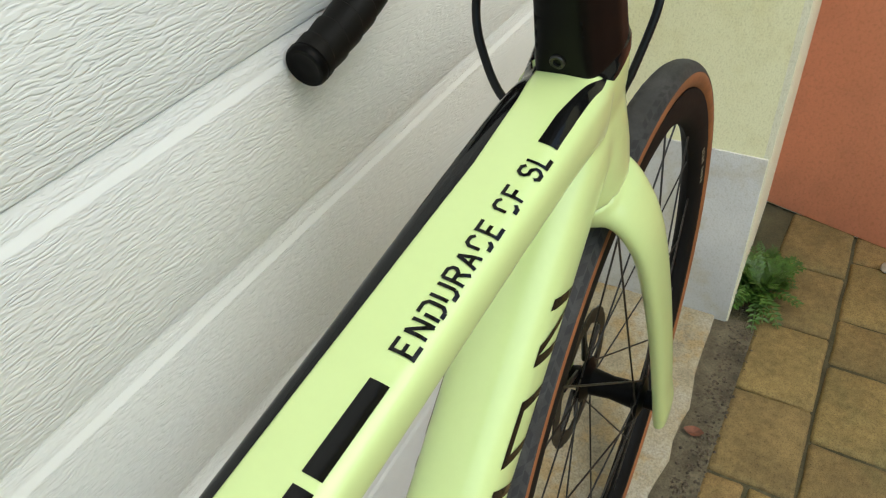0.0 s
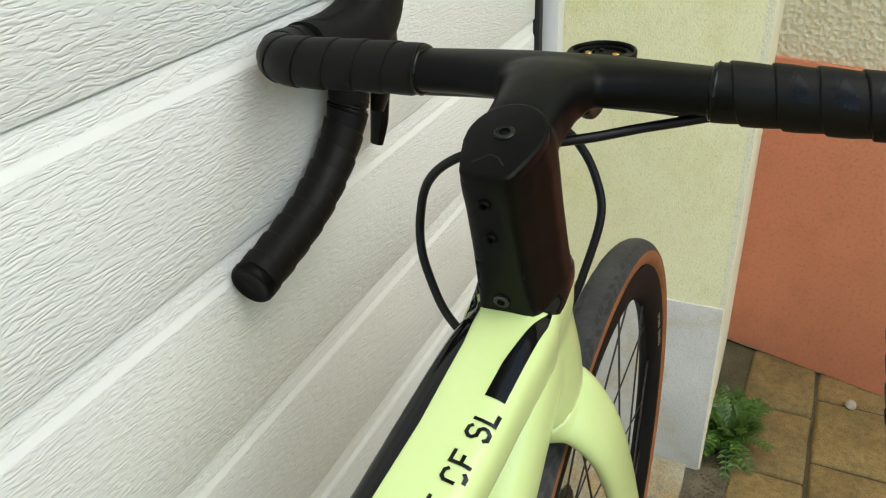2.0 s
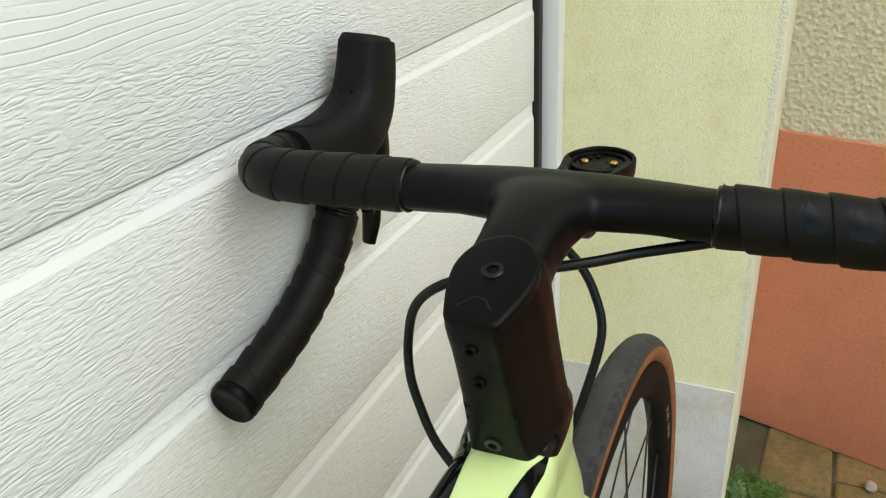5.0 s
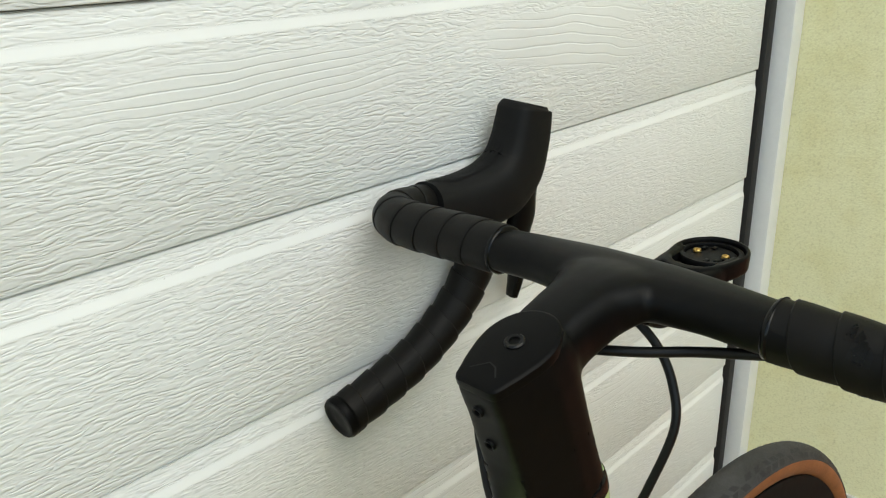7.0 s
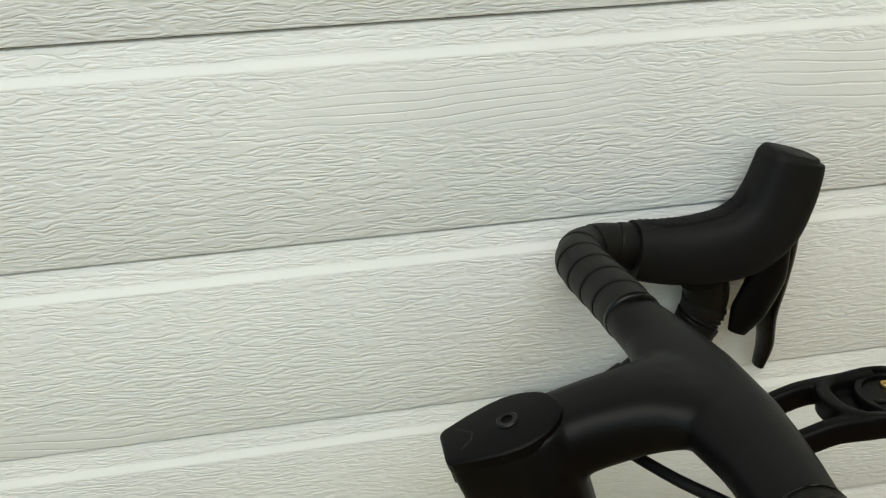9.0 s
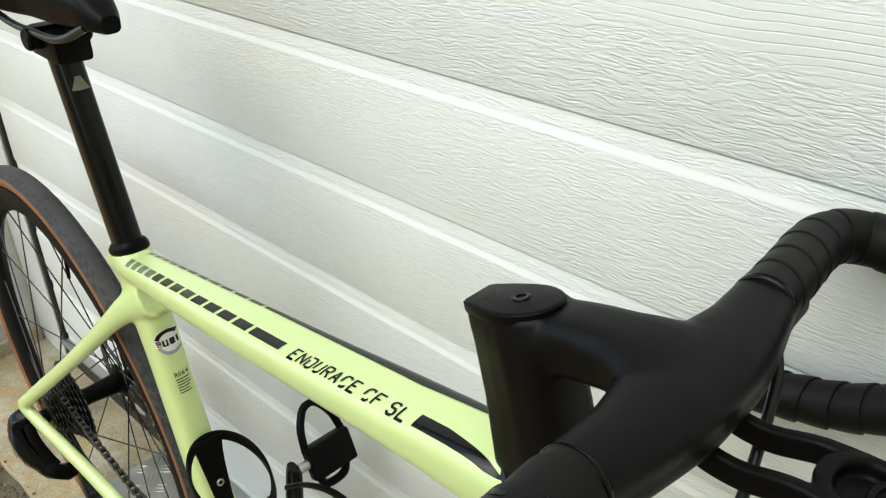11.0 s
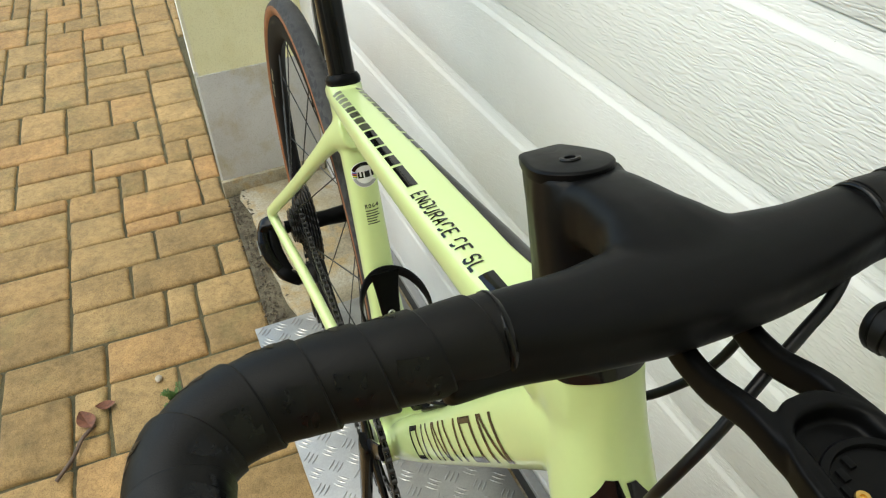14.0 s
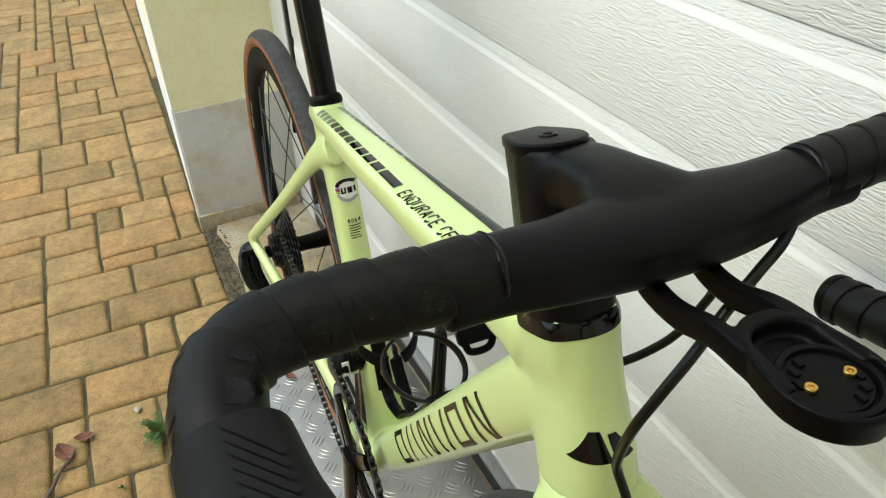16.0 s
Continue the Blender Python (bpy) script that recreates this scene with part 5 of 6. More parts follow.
# the stripes sweep round the top of the head tube
for sgn in (-1, 1):
    sweep_cells = []
    fis = np.linspace(146, 0, 60)
    for f0, f1 in zip(fis, fis[1:]):
        def at(f, k):
            low = np.interp(f, (0, 60, 95, 118, 130, 146), (0.7850, 0.7852, 0.7842, 0.7838, 0.7885, 0.7952))
            high = np.interp(f, (0, 60, 95, 118, 130, 146), (0.7947, 0.7945, 0.7930, 0.7932, 0.7940, 0.7960))
            c = axis_at(low + (high - low) * k)
            a = radians(sgn * f)
            return tuple(c + (fwd * math.cos(a) + Vector((0, 1, 0)) * math.sin(a)) * 0.2), -(fwd * math.cos(a) + Vector((0, 1, 0)) * math.sin(a))
        for k in range(5):
            sweep_cells.append([at(f0, k / 5), at(f1, k / 5), at(f1, (k + 1) / 5), at(f0, (k + 1) / 5)])
    bm = bmesh.new()
    memo = {}
    for cell in sweep_cells:
        vs = []
        for p, d in cell:
            key = tuple(round(v, 5) for v in p)
            if key not in memo:
                hit, w, nrm, _ = frame_skin.ray_cast(Vector(p), d)
                memo[key] = bm.verts.new(w + nrm * 0.0005) if hit and 0.140 < (w - Vector(p)).length < 0.195 else None
            vs.append(memo[key])
        if all(vs):
            bm.faces.new(vs)
    part("stripe", bm, DECAL_BLACK, frame_skin)
TEXT_FROM = 0.596


def lettering(body, x0, length, height, y0, z=0.82, skew=0.0):
    cu = bpy.data.curves.new("lettering", "FONT")
    cu.body, cu.size, cu.offset = body, 1.0, 0.022
    cu.space_character = 1.2
    ob = new("lettering", cu)
    me = bpy.data.meshes.new_from_object(ob.evaluated_get(bpy.context.evaluated_depsgraph_get()))
    bpy.data.objects.remove(ob)
    xs = [v.co.x for v in me.vertices]
    ys = [v.co.y for v in me.vertices]
    kx, ky = length / (max(xs) - min(xs)), height / (max(ys) - min(ys))
    bm = bmesh.new()
    bm.from_mesh(me)
    for v in bm.verts:
        v.co = Vector((x0 + (v.co.x - min(xs)) * kx, y0 + (v.co.y - min(ys)) * ky + skew * (v.co.x - min(xs)) * kx, z))
    bmesh.ops.triangulate(bm, faces=bm.faces)
    for _ in range(3):
        long = [e for e in bm.edges if e.calc_length() > 0.0025]
        if long:
            bmesh.ops.subdivide_edges(bm, edges=long, cuts=1)
            bmesh.ops.triangulate(bm, faces=bm.faces)
    cells = [[tuple(v.co) for v in f.verts] for f in bm.faces]
    bm.free()
    return cells


STROKES = {"E": "46060040 0333", "N": "0006 0640 4046", "D": "0004 0636454130 3010", "U": "0601 103041 4146", "R": "0006 063645443303 2340", "A": "0026 2640 1232",
           "C": "4536160502 103041", "F": "460600 0333", "S": "453616050413334241301001", "L": "060040"}


def stencil(word, x0, length, height, y0, z=0.82, skew=0.0):
    """Narrow stencil capitals, each stroke a mitred band with open gaps."""
    slots = [sum(0.5 if c == " " else 1.0 for c in word[:k]) for k in range(len(word) + 1)]
    pitch = length / (slots[-1] - 0.3)
    wide, thick = pitch * 0.64, pitch * 0.18
    cells = []
    for k, ch in enumerate(word):
        for run in STROKES.get(ch, "").split():
            pts = [Vector((int(run[i]) / 4 * wide, int(run[i + 1]) / 6 * height)) for i in range(0, len(run) - 1, 2)]
            normals = [Vector((-(q - p).y, (q - p).x)).normalized() for p, q in zip(pts, pts[1:])]
            rails = []
            for i, p in enumerate(pts):
                a, b = normals[max(0, i - 1)], normals[min(i, len(normals) - 1)]
                m = (a + b) / max(0.5, 1 + a.dot(b))
                rails.append((p + m * thick / 2, p - m * thick / 2))
            for (a, b), (c, d) in zip(rails, rails[1:]):
                for f0, f1 in zip(np.linspace(0, 1, 6), np.linspace(0, 1, 6)[1:]):
                    quad = (a.lerp(c, f0), b.lerp(d, f0), b.lerp(d, f1), a.lerp(c, f1))
                    cells.append([(x0 + slots[k] * pitch + q.x, y0 + q.y + skew * (slots[k] * pitch + q.x), z) for q in quad])
    return cells


lay("lettering", stencil("ENDURACE CF SL", TEXT_FROM, 0.121, 0.0096, -0.0246, skew=-0.010), DECAL_BLACK, frame_skin, frame_skin, down, 0.0005)

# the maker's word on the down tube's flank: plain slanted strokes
dd = Vector((0.647, 0, 0.762)).normalized()
dn = Vector((-dd.z, 0, dd.x))
base_pt = Vector((0.5365, -0.1, 0.4120))


def flank(u0, u1, v0, v1, slant=0.0, n=8):
    cells = []
    for j in range(n):
        a, b = v0 + (v1 - v0) * j / n, v0 + (v1 - v0) * (j + 1) / n
        cells.append([tuple(base_pt + dd * (u + (slant - 0.4) * v) + dn * v) for u, v in ((u0, a), (u1, a), (u1, b), (u0, b))])
    return cells


strokes = []
for u, kind in ((0.0, "round"), (0.060, "peak"), (0.120, "zig"), (0.179, "fork"), (0.237, "round"), (0.297, "zig")):
    lean = {"peak": 0.30, "fork": -0.30}.get(kind, 0.0)
    strokes += [(u, u + 0.007, -0.0174, 0.0174, lean), (u + 0.033, u + 0.040, -0.0174, 0.0174, -lean)]
    if kind == "zig":
        strokes.append((u + 0.0165, u + 0.0235, -0.0174, 0.0174, -0.6))
    if kind == "round":
        strokes += [(u, u + 0.040, -0.0174, -0.0125, 0.0), (u, u + 0.040, 0.0125, 0.0174, 0.0)]
for u0, u1, v0, v1, sl in strokes:
    for sgn in (-1, 1):
        cells = flank(u0, u1, v0, v1, sl)
        if sgn > 0:
            cells = [[(p[0], 0.1, p[2]) for p in f] for f in cells]
        lay("decal_stroke", cells, DECAL_BLACK, frame_skin, frame_skin, (0, -sgn, 0))

# round sticker and small print on the seat tube
aim = Vector((-0.92, 0.39, 0)).normalized()
across = Vector((aim.y, -aim.x, 0)).normalized()
upst = st_dir


def disc(r0, r1, a0=0, a1=360, n=36):
    out = []
    for k in range(n):
        s0, s1 = radians(a0 + (a1 - a0) * k / n), radians(a0 + (a1 - a0) * (k + 1) / n)
        f = lambda r, s: tuple(Vector((0.3335, 0, 0.6165)) - aim * 0.1 + across * r * math.cos(s) + upst * r * math.sin(s))
        out.append([f(r0, s0), f(r1, s0), f(r1, s1), f(r0, s1)])
    return out


lay("sticker", [c for r in range(5) for c in disc(0.0001 + 0.0029 * r, 0.0030 + 0.0029 * r)], DECAL_WHITE, frame_skin, frame_skin, aim, 0.0004)
for r0, r1, a0, a1, m_ in ((0.0100, 0.0138, 20, 160, DECAL_BLACK), (0.0100, 0.0138, 200, 340, surface("grey_print", (0.35, 0.36, 0.36), 0.4))):
    lay("sticker_band", disc(r0, r1, a0, a1), m_, frame_skin, frame_skin, aim, 0.0008)


def plate(u0, u1, v0, v1):
    o = Vector((0.3335, 0, 0.6165)) - aim * 0.1
    return [[tuple(o + across * u + upst * v) for u, v in ((a, v0), (b, v0), (b, v1), (a, v1))] for a, b in zip(np.linspace(u0, u1, 5), np.linspace(u0, u1, 5)[1:])]


for u0, u1, v0 in ((-0.0070, -0.0052, -0.0035), (-0.0052, -0.0034, -0.0035), (-0.0034, -0.0016, -0.0035), (0.0000, 0.0048, -0.0035), (0.0062, 0.0080, -0.0035)):
    lay("sticker_mark", plate(u0, u1, v0, 0.0035 if u0 > -0.004 or u0 < -0.006 else -0.0018), DECAL_BLACK, frame_skin, frame_skin, aim, 0.0008)
for v, (tone, colour) in zip((0.0026, 0.0013, 0.0, -0.0013, -0.0026), (("blue", (0.03, 0.09, 0.40)), ("red", (0.45, 0.03, 0.03)), ("black", (0.01, 0.01, 0.01)), ("yellow", (0.70, 0.50, 0.03)), ("green", (0.03, 0.28, 0.08)))):
    lay("sticker_mark", plate(-0.0128, -0.0080, v - 0.0006, v + 0.0006), surface(tone + "_print", colour, 0.4), frame_skin, frame_skin, aim, 0.0008)
o = Vector((0.3335, 0, 0.6165)) - aim * 0.1
code = [[tuple(o + across * p[0] + upst * p[1]) for p in f] for f in lettering("R064", -0.006, 0.0135, 0.005, -0.039)]
lay("lettering", code, DECAL_OLIVE, frame_skin, frame_skin, aim, 0.0005)
for v, w in ((-0.0415, 0.013), (-0.0445, 0.012), (-0.0475, 0.013), (-0.0505, 0.011), (-0.0535, 0.010), (-0.0565, 0.012)):
    lay("small_print", plate(-0.006, -0.006 + w, v - 0.0012, v), DECAL_OLIVE, frame_skin, frame_skin, aim, 0.0005)

# head badge
bz = np.linspace(0.726, 0.7435, 9)


def badge_rows(left, right, top):
    out = []
    for z0, z1 in zip(bz, bz[1:]):
        if z1 > top:
            continue
        f0, f1 = (z0 - 0.726) / 0.0175, (z1 - 0.726) / 0.0175
        for k in range(8):
            at = lambda f, j: left(f) + (right(f) - left(f)) * j / 8
            out.append([(1.0, at(f0, k), z0), (1.0, at(f0, k + 1), z0), (1.0, at(f1, k + 1), z1), (1.0, at(f1, k), z1)])
    return out


lay("head_badge", badge_rows(lambda f: -0.0215 + 0.0095 * f, lambda f: -0.0015 - 0.005 * f, 0.756), DECAL_BLACK, frame_skin, frame_skin, (-1, 0, 0), 0.0005)
lay("head_badge", badge_rows(lambda f: 0.0 - 0.003 * f, lambda f: 0.013 - 0.012 * f, 0.742), DECAL_BLACK, frame_skin, frame_skin, (-1, 0, 0), 0.0005)
# pale mark on the seatpost
mk = []
for k in range(8):
    for j in range(4):
        at = lambda u, f: (0.5, (-0.008 + 0.016 * u) * (1 - 0.7 * f), 0.860 + 0.012 * f)
        mk.append([at(k / 8, j / 4), at((k + 1) / 8, j / 4), at((k + 1) / 8, (j + 1) / 4), at(k / 8, (j + 1) / 4)])
lay("post_mark", mk, DECAL_GREY, post_ob, post_ob, (-1, 0, 0), 0.0006)

# raised ribs on the hoods, pressed marks on the tape, lines on the cap and plugs
for s, hood in zip((-1, 1), hoods):
    for k in range(12):
        a = Vector((0.914 + 0.0052 * k, s * 0.194, 0.894))
        b = a + Vector((0.017, -s * 0.014, 0))
        n_ = Vector((0.0008, s * 0.0010, 0))
        cells = []
        for j in range(12):
            p, q = a.lerp(b, j / 12), a.lerp(b, (j + 1) / 12)
            cells.append([tuple(STEER @ v) for v in (p - n_, q - n_, q + n_, p + n_)])
        lay("rib", cells, HOOD_RUBBER, hood, hood, (-0.30, 0, -1), 0.0009, True)
for s, tape in ((-1, tapes[0]),):
    path = curve_points(bar_path(s), 0.0012)
    upv = Vector((0.35, 0.0, 0.94))

    def skin_at(ph, wrap_no, a):
        """A point just over the tape, by its share of a wrap's width and its angle round the bar."""
        i = (wrap_no + ph - s * a / (2 * math.pi)) * 0.0195 / 0.0012
        k = max(1, min(len(path) - 2, int(i)))
        p = path[k].lerp(path[k + 1], i - k)
        t = (path[k + 1] - path[k - 1]).normalized()
        side = upv.cross(t).normalized()
        out = (side * math.cos(a) + t.cross(side) * math.sin(a)).normalized()
        p, out = STEER @ (p + Vector((0.006, -0.001, 0.001))), STEER.to_3x3() @ out
        hit, at, nrm, _ = tape.ray_cast(p + out * 0.026, -out)
        return at + out * 0.00025 if hit and (at - p).length > 0.013 else p + out * 0.0150

    # each mark: a broad wedge and a slim one beside it, pointing round the bar
    wedges = (((0.24, 0.42), (0.74, 0.52), (0.82, 0.18), (0.50, -0.46)), ((0.16, -0.02), (0.37, -0.08), (0.42, -0.50), (0.34, -0.62)))
    for m in range(1, int(len(path) * 0.0012 / 0.0195) - 1):
        if 7 <= m <= 10:
            continue
        for mid in ((0.62, 2.75, 4.9) if m < 8 else (0.6, 2.4)):
            a0 = (mid + 0.05 * m if m < 8 else mid)
            for corners in wedges:
                bm = bmesh.new()
                rows = []
                for k in range(6):
                    f = k / 5
                    (p0, a_0), (p1, a_1), (p2, a_2), (p3, a_3) = corners
                    row = []
                    for j in range(5):
                        g = j / 4
                        ph = (p0 * (1 - g) + p1 * g) * (1 - f) + (p3 * (1 - g) + p2 * g) * f
                        da = (a_0 * (1 - g) + a_1 * g) * (1 - f) + (a_3 * (1 - g) + a_2 * g) * f
                        row.append(bm.verts.new(skin_at(ph, m, a0 + da if s < 0 else math.pi - a0 - da)))
                    rows.append(row)
                for q, w in zip(rows, rows[1:]):
                    for j in range(4):
                        bm.faces.new((q[j], q[j + 1], w[j + 1], w[j]))
                part("tape_mark", bm, PRESSED, tape)
cap_lines = (((-0.022, 0.0075), (-0.0155, 0.001)), ((-0.0155, 0.001), (-0.017, -0.0035)), ((-0.0165, -0.003), (-0.0220, -0.0075)))
for (a0, b0), (a1, b1) in cap_lines:
    p, q = (axis_at(0.8826) + fwd * a + Vector((0, b - 0.0020, 0.05)) for a, b in ((a0, b0), (a1, b1)))
    d = (q - p).normalized()
    n_ = Vector((-d.y, d.x, 0)) * 0.0004
    cells = [[tuple(STEER @ v) for v in (p.lerp(q, j / 4) - n_, p.lerp(q, (j + 1) / 4) - n_, p.lerp(q, (j + 1) / 4) + n_, p.lerp(q, j / 4) + n_)] for j in range(4)]
    lay("emblem_line", cells, BOLT_BLACK, cap, cap, (0, 0, -1), 0.0002)

# ---- checker plate under the bicycle ----
bm = bmesh.new()
box(bm, (-0.908, -0.316, 0.0112), (-0.02, -0.014, 0.0146), 0.0008)
chk = tagged(part("checker_plate", bm, ALU, None), "worn aluminium checker plate lying on the threshold", "metal plate")
bm = bmesh.new()
for i in range(26):
    for j in range(9):
        for k in range(5):
            cx = -0.892 + 0.0338 * i
            cy = -0.300 + 0.0330 * j
            flip = (i + j) % 2
            d = (k - 2) * 0.0078
            a = radians(45 if flip else -45)
            ux, uy = math.cos(a), math.sin(a)
            px, py = cx - uy * d, cy + ux * d
            L = 0.0125
            if not -0.90 < px < -0.03 or not -0.310 < py < -0.02:
                continue
            if k in (0, 4):
                continue
            top = [bm.verts.new((px + ux * e * L * 0.6, py + uy * e * L * 0.6, 0.0156)) for e in (-1, 1)]
            low = [bm.verts.new((px + ux * e * L - uy * w, py + uy * e * L + ux * w, 0.0144)) for e, w in ((-1, 0), (0, 0.0026), (1, 0), (0, -0.0026))]
            bm.faces.new((low[0], low[1], top[0]))
            bm.faces.new((low[1], top[1], top[0]))
            bm.faces.new((low[1], low[2], top[1]))
            bm.faces.new((low[2], low[3], top[1]))
            bm.faces.new((low[3], top[0], top[1]))
            bm.faces.new((low[3], low[0], top[0]))
tagged(part("tread_pattern", bm, ALU, chk, "raised tread pattern", smooth=False), kind="stuff")

# ---- weeds, leaves, pebbles ----
def weed(at, size, count, seed, label):
    """Arching stems with small paired leaflets, shorter towards the tip."""
    r = random.Random(seed)
    bm = bmesh.new()
    for k in range(count):
        a = r.uniform(0, 2 * math.pi)
        ln = size * r.uniform(0.55, 1.05)
        d = Vector((math.cos(a), math.sin(a), r.uniform(0.5, 2.2))).normalized()
        pts = [d * ln * f + Vector((0, 0, -ln * 0.42 * f * f)) for f in np.linspace(0, 1, 11)]
        for i, (q, q2) in enumerate(zip(pts, pts[1:])):
            t = (q2 - q).normalized()
            side = t.cross(Vector((0, 0, 1))).normalized()
            w = size * 0.008
            bm.faces.new([bm.verts.new(p) for p in (q - side * w, q + side * w, q2 + side * w, q2 - side * w)])
            if i < 2:
                continue
            for s in (-1, 1):
                L = size * r.uniform(0.12, 0.19) * (1.15 - 0.06 * i)
                tip = q + (side * s * 0.9 + t * 0.5 + Vector((0, 0, r.uniform(-0.15, 0.3)))).normalized() * L
                mid, wide = q.lerp(tip, 0.55) + Vector((0, 0, L * 0.10)), t * L * 0.34
                vs = [bm.verts.new(p) for p in (q, mid - wide, tip, mid + wide)]
                bm.faces.new((vs[0], vs[1], vs[2]))
                bm.faces.new((vs[0], vs[2], vs[3]))
    ob = part("weed", bm, LEAF, None, smooth=False)
    ob.location = at
    return tagged(ob, label, "plant")


weed((0.925, -0.330, 0.0), 0.130, 50, 3, "bushy green weed growing at the foot of the pier")
weed((1.000, -0.325, 0.0), 0.075, 18, 8, "small green weed beside the pier")
weed((-0.785, -0.482, 0.002), 0.060, 24, 5, "small green weed in a paving joint")
weed((-0.690, -0.560, 0.0), 0.016, 8, 6, "tiny green weed in a paving joint")


def dry_leaf(at, size, turn, label):
    bm = bmesh.new()
    n = 7
    rows = []
    for i in range(n + 1):
        f = i / n
        w = size * 0.32 * math.sin(math.pi * min(1, f * 0.96 + 0.02)) ** 0.8
        x_ = size * (f - 0.5)
        curl = 0.18 * size * (2 * f - 1) ** 2
        rows.append([bm.verts.new((x_, -w, curl + w * 0.5)), bm.verts.new((x_, 0, curl)), bm.verts.new((x_, w, curl + w * 0.4))])
    for a, b in zip(rows, rows[1:]):
        for j in range(2):
            bm.faces.new((a[j], a[j + 1], b[j + 1], b[j]))
    ob = part("dry_leaf", bm, DRY_LEAF, None)
    ob.matrix_world = pose(*at, 0, 0, turn)
    return tagged(ob, label, "leaf")


dry_leaf((-0.815, -0.645, 0.002), 0.05, 20, "curled reddish brown dead leaf on the pavers")
dry_leaf((-0.840, -0.610, 0.002), 0.035, 80, "small brown dead leaf on the pavers")
dry_leaf((0.546, -0.300, 0.005), 0.030, 95, "narrow brown dead leaf in the dirt joint")
dry_leaf((-0.800, -0.230, 0.0165), 0.026, 30, "small brown dead leaf on the metal plate")
bm = bmesh.new()
tube(bm, [(-0.70, -0.700, 0.006), (-0.735, -0.672, 0.008), (-0.775, -0.655, 0.006), (-0.80, -0.632, 0.005)], 0.0035, 8)
tagged(part("twig", bm, TWIG, None), "short grey twig on the pavers", "twig")
for k, (px, py, r) in enumerate(((-0.868, -0.512, 0.007), (1.09, -0.535, 0.011))):
    bm = bmesh.new()
    bmesh.ops.create_icosphere(bm, subdivisions=2, radius=r)
    rr = random.Random(k)
    for v in bm.verts:
        v.co = Vector((v.co.x * 1.3, v.co.y, v.co.z * 0.6)) * rr.uniform(0.9, 1.1)
    ob = part("pebble", bm, PEBBLE, None)
    ob.location = (px, py, r * 0.5)
    tagged(ob, "pale pebble lying on the pavers", "pebble")

# ---- paving blocks ----
paving = tagged(new("pavement"), "buff clay paving blocks in mixed sizes with open joints", "paving", kind="structure")
meshes = {}


def block_mesh(w, d, kind, mossy=False):
    """A paving block with rounded, slightly worn top edges."""
    key = (round(w, 4), round(d, 4), kind, mossy)
    if key not in meshes:
        r = random.Random(hash(key) % 1000 + kind)
        bm = bmesh.new()
        rings = []
        wob = [r.uniform(-0.0016, 0.0016) for _ in range(20)]
        for inset, z in ((0.0, -0.02), (0.0, -0.0085), (0.0016, -0.0042), (0.0048, -0.0014), (0.0105, 0.0)):
            x_, y_ = w / 2 - inset, d / 2 - inset
            c = 0.0035
            ring = [(-x_, y_ - c), (-x_, y_ * 0.3), (-x_, -y_ * 0.3), (-x_, -y_ + c), (-x_ + c, -y_), (-x_ * 0.3, -y_), (x_ * 0.3, -y_), (x_ - c, -y_), (x_, -y_ + c), (x_, -y_ * 0.3), (x_, y_ * 0.3), (x_, y_ - c), (x_ - c, y_), (x_ * 0.3, y_), (-x_ * 0.3, y_), (-x_ + c, y_)]
            rings.append([Vector((a * (1 + wob[k] / x_), b * (1 + wob[k] / y_), z + r.uniform(-0.0007, 0.0007) * (z == 0.0))) for k, (a, b) in enumerate(ring)])
        loft(bm, rings)
        me = mesh_of(bm, "paver", True)
        me.set_sharp_from_angle(angle=radians(60))
        me.materials.append(PAVER_MOSSY_SHADED if mossy else PAVER)
        meshes[key] = me
    return meshes[key]


rp = random.Random(11)
GAP, UX, UY = 0.0055, 0.0605, 0.0642
ACROSS = ((3, 2),) * 8 + ((2, 2),) * 3 + ((2, 3),) * 3 + ((1, 2),) * 2 + ((3, 1),)
ALONG = ((2, 3),) * 8 + ((2, 2),) * 3 + ((3, 2),) * 2 + ((1, 2),)
# the laying plan beside the rear wheel: a letter a block, rows along the door, columns away from it
PLAN = """abbc.....
abbcff...
ghhhffiii
ghhhjjiii
kklljjmmm
nnnooommm
nnnoooppp
qrrrssppp
qrrrssttt
uuvwwwttt
uuvwwwttt
xxyyyzzz.
xxyyyzzz.
AAABBCDD.
AAABBCDD.
AAABBEDD."""


def mosaic(x0, nx, y1, ny, sizes, plan="", first=0):
    """Blocks of mixed sizes set on a small module, outwards from y1; the plan's blocks come first."""
    taken = [[False] * nx for _ in range(ny)]
    out = []

    def put(i, j, w, h):
        for a in range(w):
            for b in range(h):
                taken[j + b][i + a] = True
        out.append((x0 + (i + w / 2) * UX, y1 - (j + h / 2) * UY, w * UX - GAP, h * UY - GAP))

    rows = plan.split()
    for ch in sorted(set("".join(rows)) - {"."}):
        at = [(i, j) for i, row in enumerate(rows) for j, c in enumerate(row) if c == ch]
        (i0, j0), (i1, j1) = min(at), max(at)
        put(first + i0, j0, i1 - i0 + 1, j1 - j0 + 1)
    for i in range(nx):
        for j in range(ny):
            if taken[j][i]:
                continue
            options = [(h, w) for h, w in sizes if j + h <= ny and i + w <= nx and not any(taken[j + b][i + a] for a in range(w) for b in range(h))]
            h, w = rp.choice(options) if options else (1, 1)
            put(i, j, w, h)
    return out


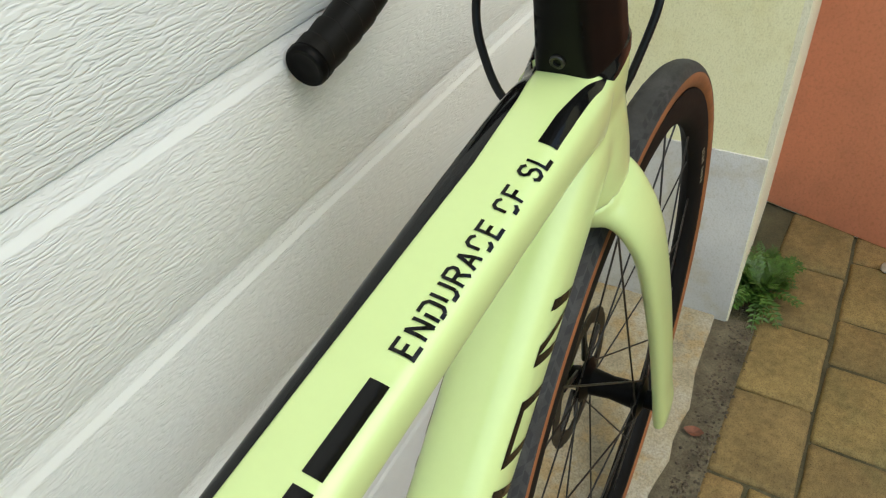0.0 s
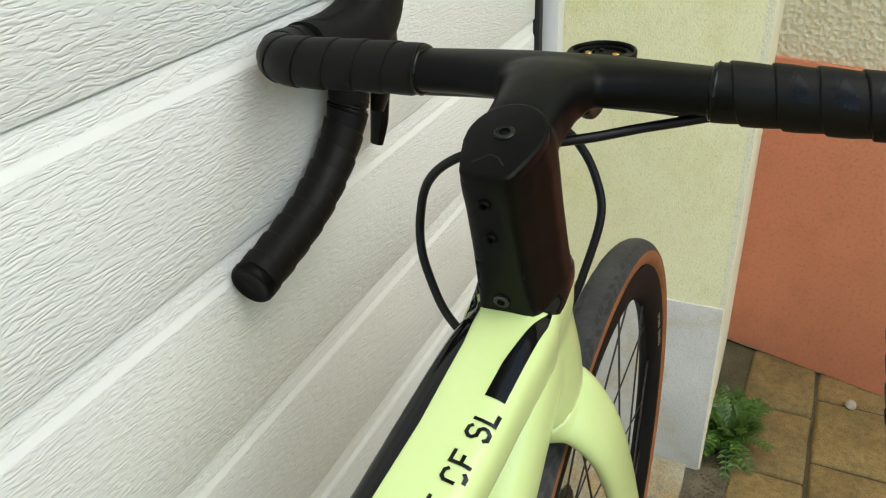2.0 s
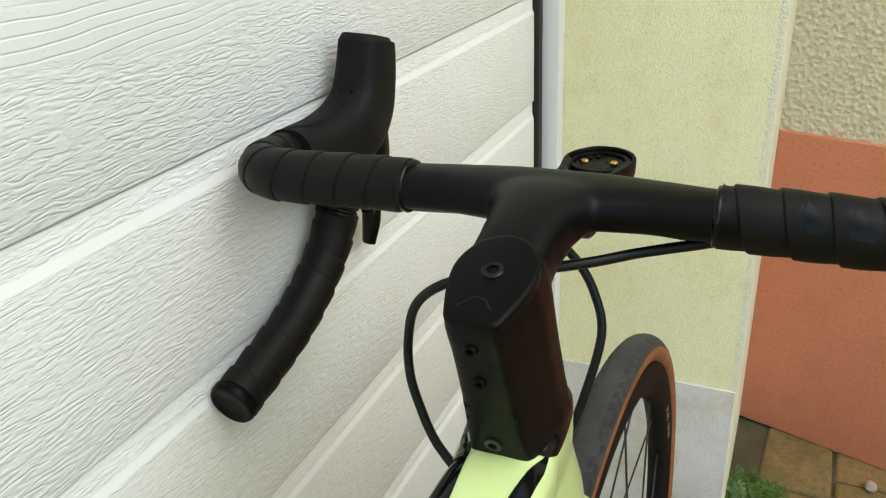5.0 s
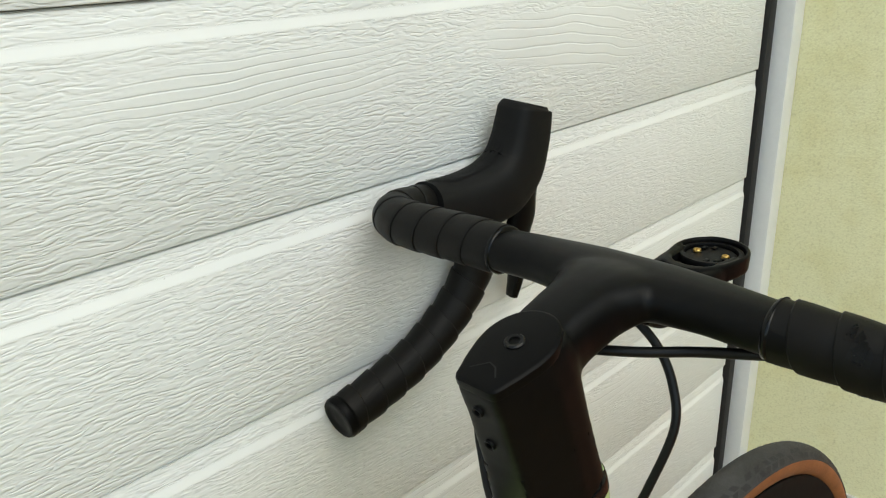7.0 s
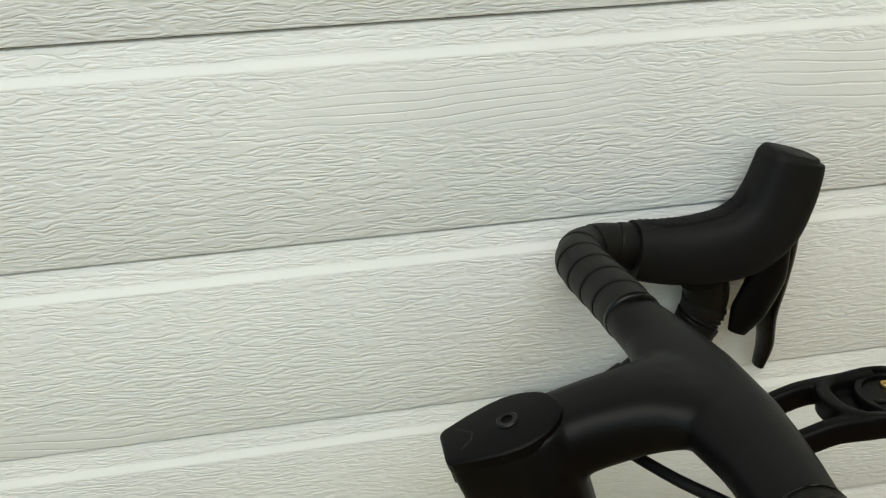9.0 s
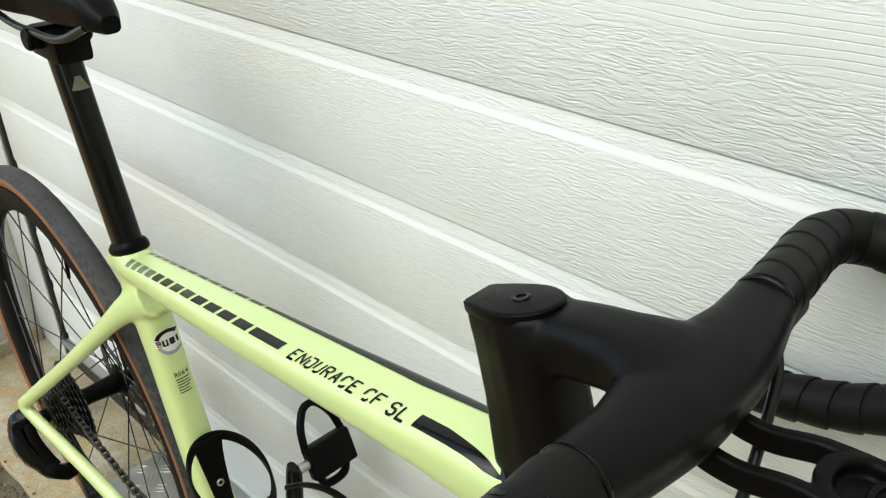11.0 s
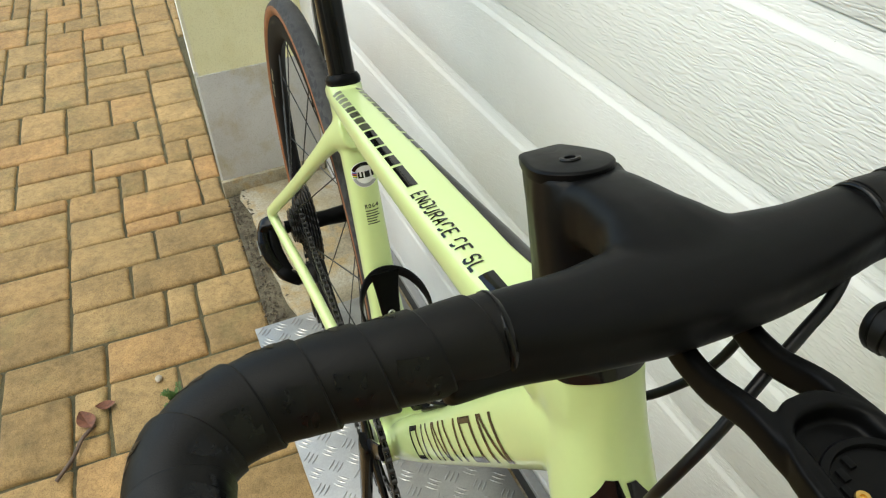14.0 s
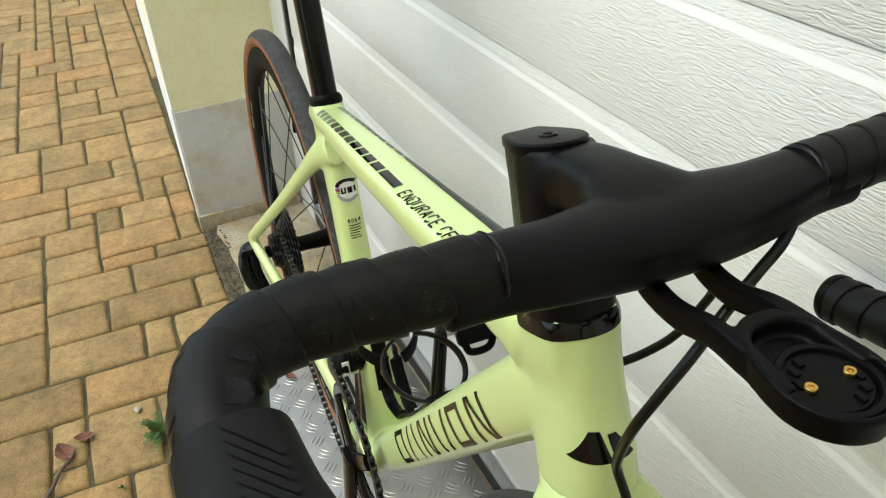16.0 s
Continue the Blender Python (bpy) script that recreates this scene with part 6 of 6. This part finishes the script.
def clear(b):
    """Trims a block that would reach under a wall."""
    x, y, w, d = b
    lean = 0.0332 * (x + 1.015)
    top = outer_face(x - w / 2 if x < -1.6 else -1.5, 0.012) + lean if x - w / 2 < -1.446 else FACE_F - 0.010 + lean if x + w / 2 > 0.815 else 9.0
    over = max(0.0, y + d / 2 - top)
    return (x, y - over / 2, w, d - over)


# the paving runs at a slight angle to the door
SKEW = Matrix.Translation((-1.015, -0.279, 0)) @ pose(0, 0, 0, 0, 0, -1.9) @ Matrix.Translation((1.015, 0.279, 0))
blocks = [clear(b) for b in mosaic(-1.015 - 58 * UX, 76, -0.279, 48, ACROSS, PLAN, 47) + mosaic(-1.015 + 18 * UX, 28, -0.276, 48, ALONG) + mosaic(-1.015 - 58 * UX, 50, -0.279 + 2 * UY, 2, ((2, 2), (2, 3), (1, 2)))]
blocks = [b for b in blocks if b[3] > 0.020]
near = [b for b in blocks if -1.9 < b[0] < -0.40 and b[1] > -1.0 or b[0] > 0.35 and b[1] > -0.75]
near.sort(key=lambda b: -b[1])
far = [b for b in blocks if b not in set(near)]
for cx, cy, w, d in near[:300]:
    # blocks ahead take the mossy tones with wall shade painted in
    ob = new("paver", block_mesh(w, d, rp.randrange(3), cx > 0.2))
    ob.parent = paving
    ob.matrix_basis = SKEW @ pose(cx, cy, rp.uniform(-0.0015, 0.0015), rp.uniform(-0.6, 0.6), rp.uniform(-0.6, 0.6), rp.choice((0, 180)) + rp.uniform(-0.6, 0.6))
verts, faces = [], []
for cx, cy, w, d in near[300:] + far:
    me = block_mesh(w, d, rp.randrange(3))
    m = SKEW @ pose(cx, cy, rp.uniform(-0.0015, 0.0015), rp.uniform(-0.5, 0.5), rp.uniform(-0.5, 0.5), rp.uniform(-0.6, 0.6))
    k = len(verts)
    verts += [tuple(m @ v.co) for v in me.vertices]
    faces += [tuple(k + i for i in p.vertices) for p in me.polygons]
me = bpy.data.meshes.new("pavers")
me.from_pydata(verts, [], faces)
me.materials.append(PAVER)
ob = new("pavers", me)
ob.parent = paving
tagged(ob, kind="stuff")
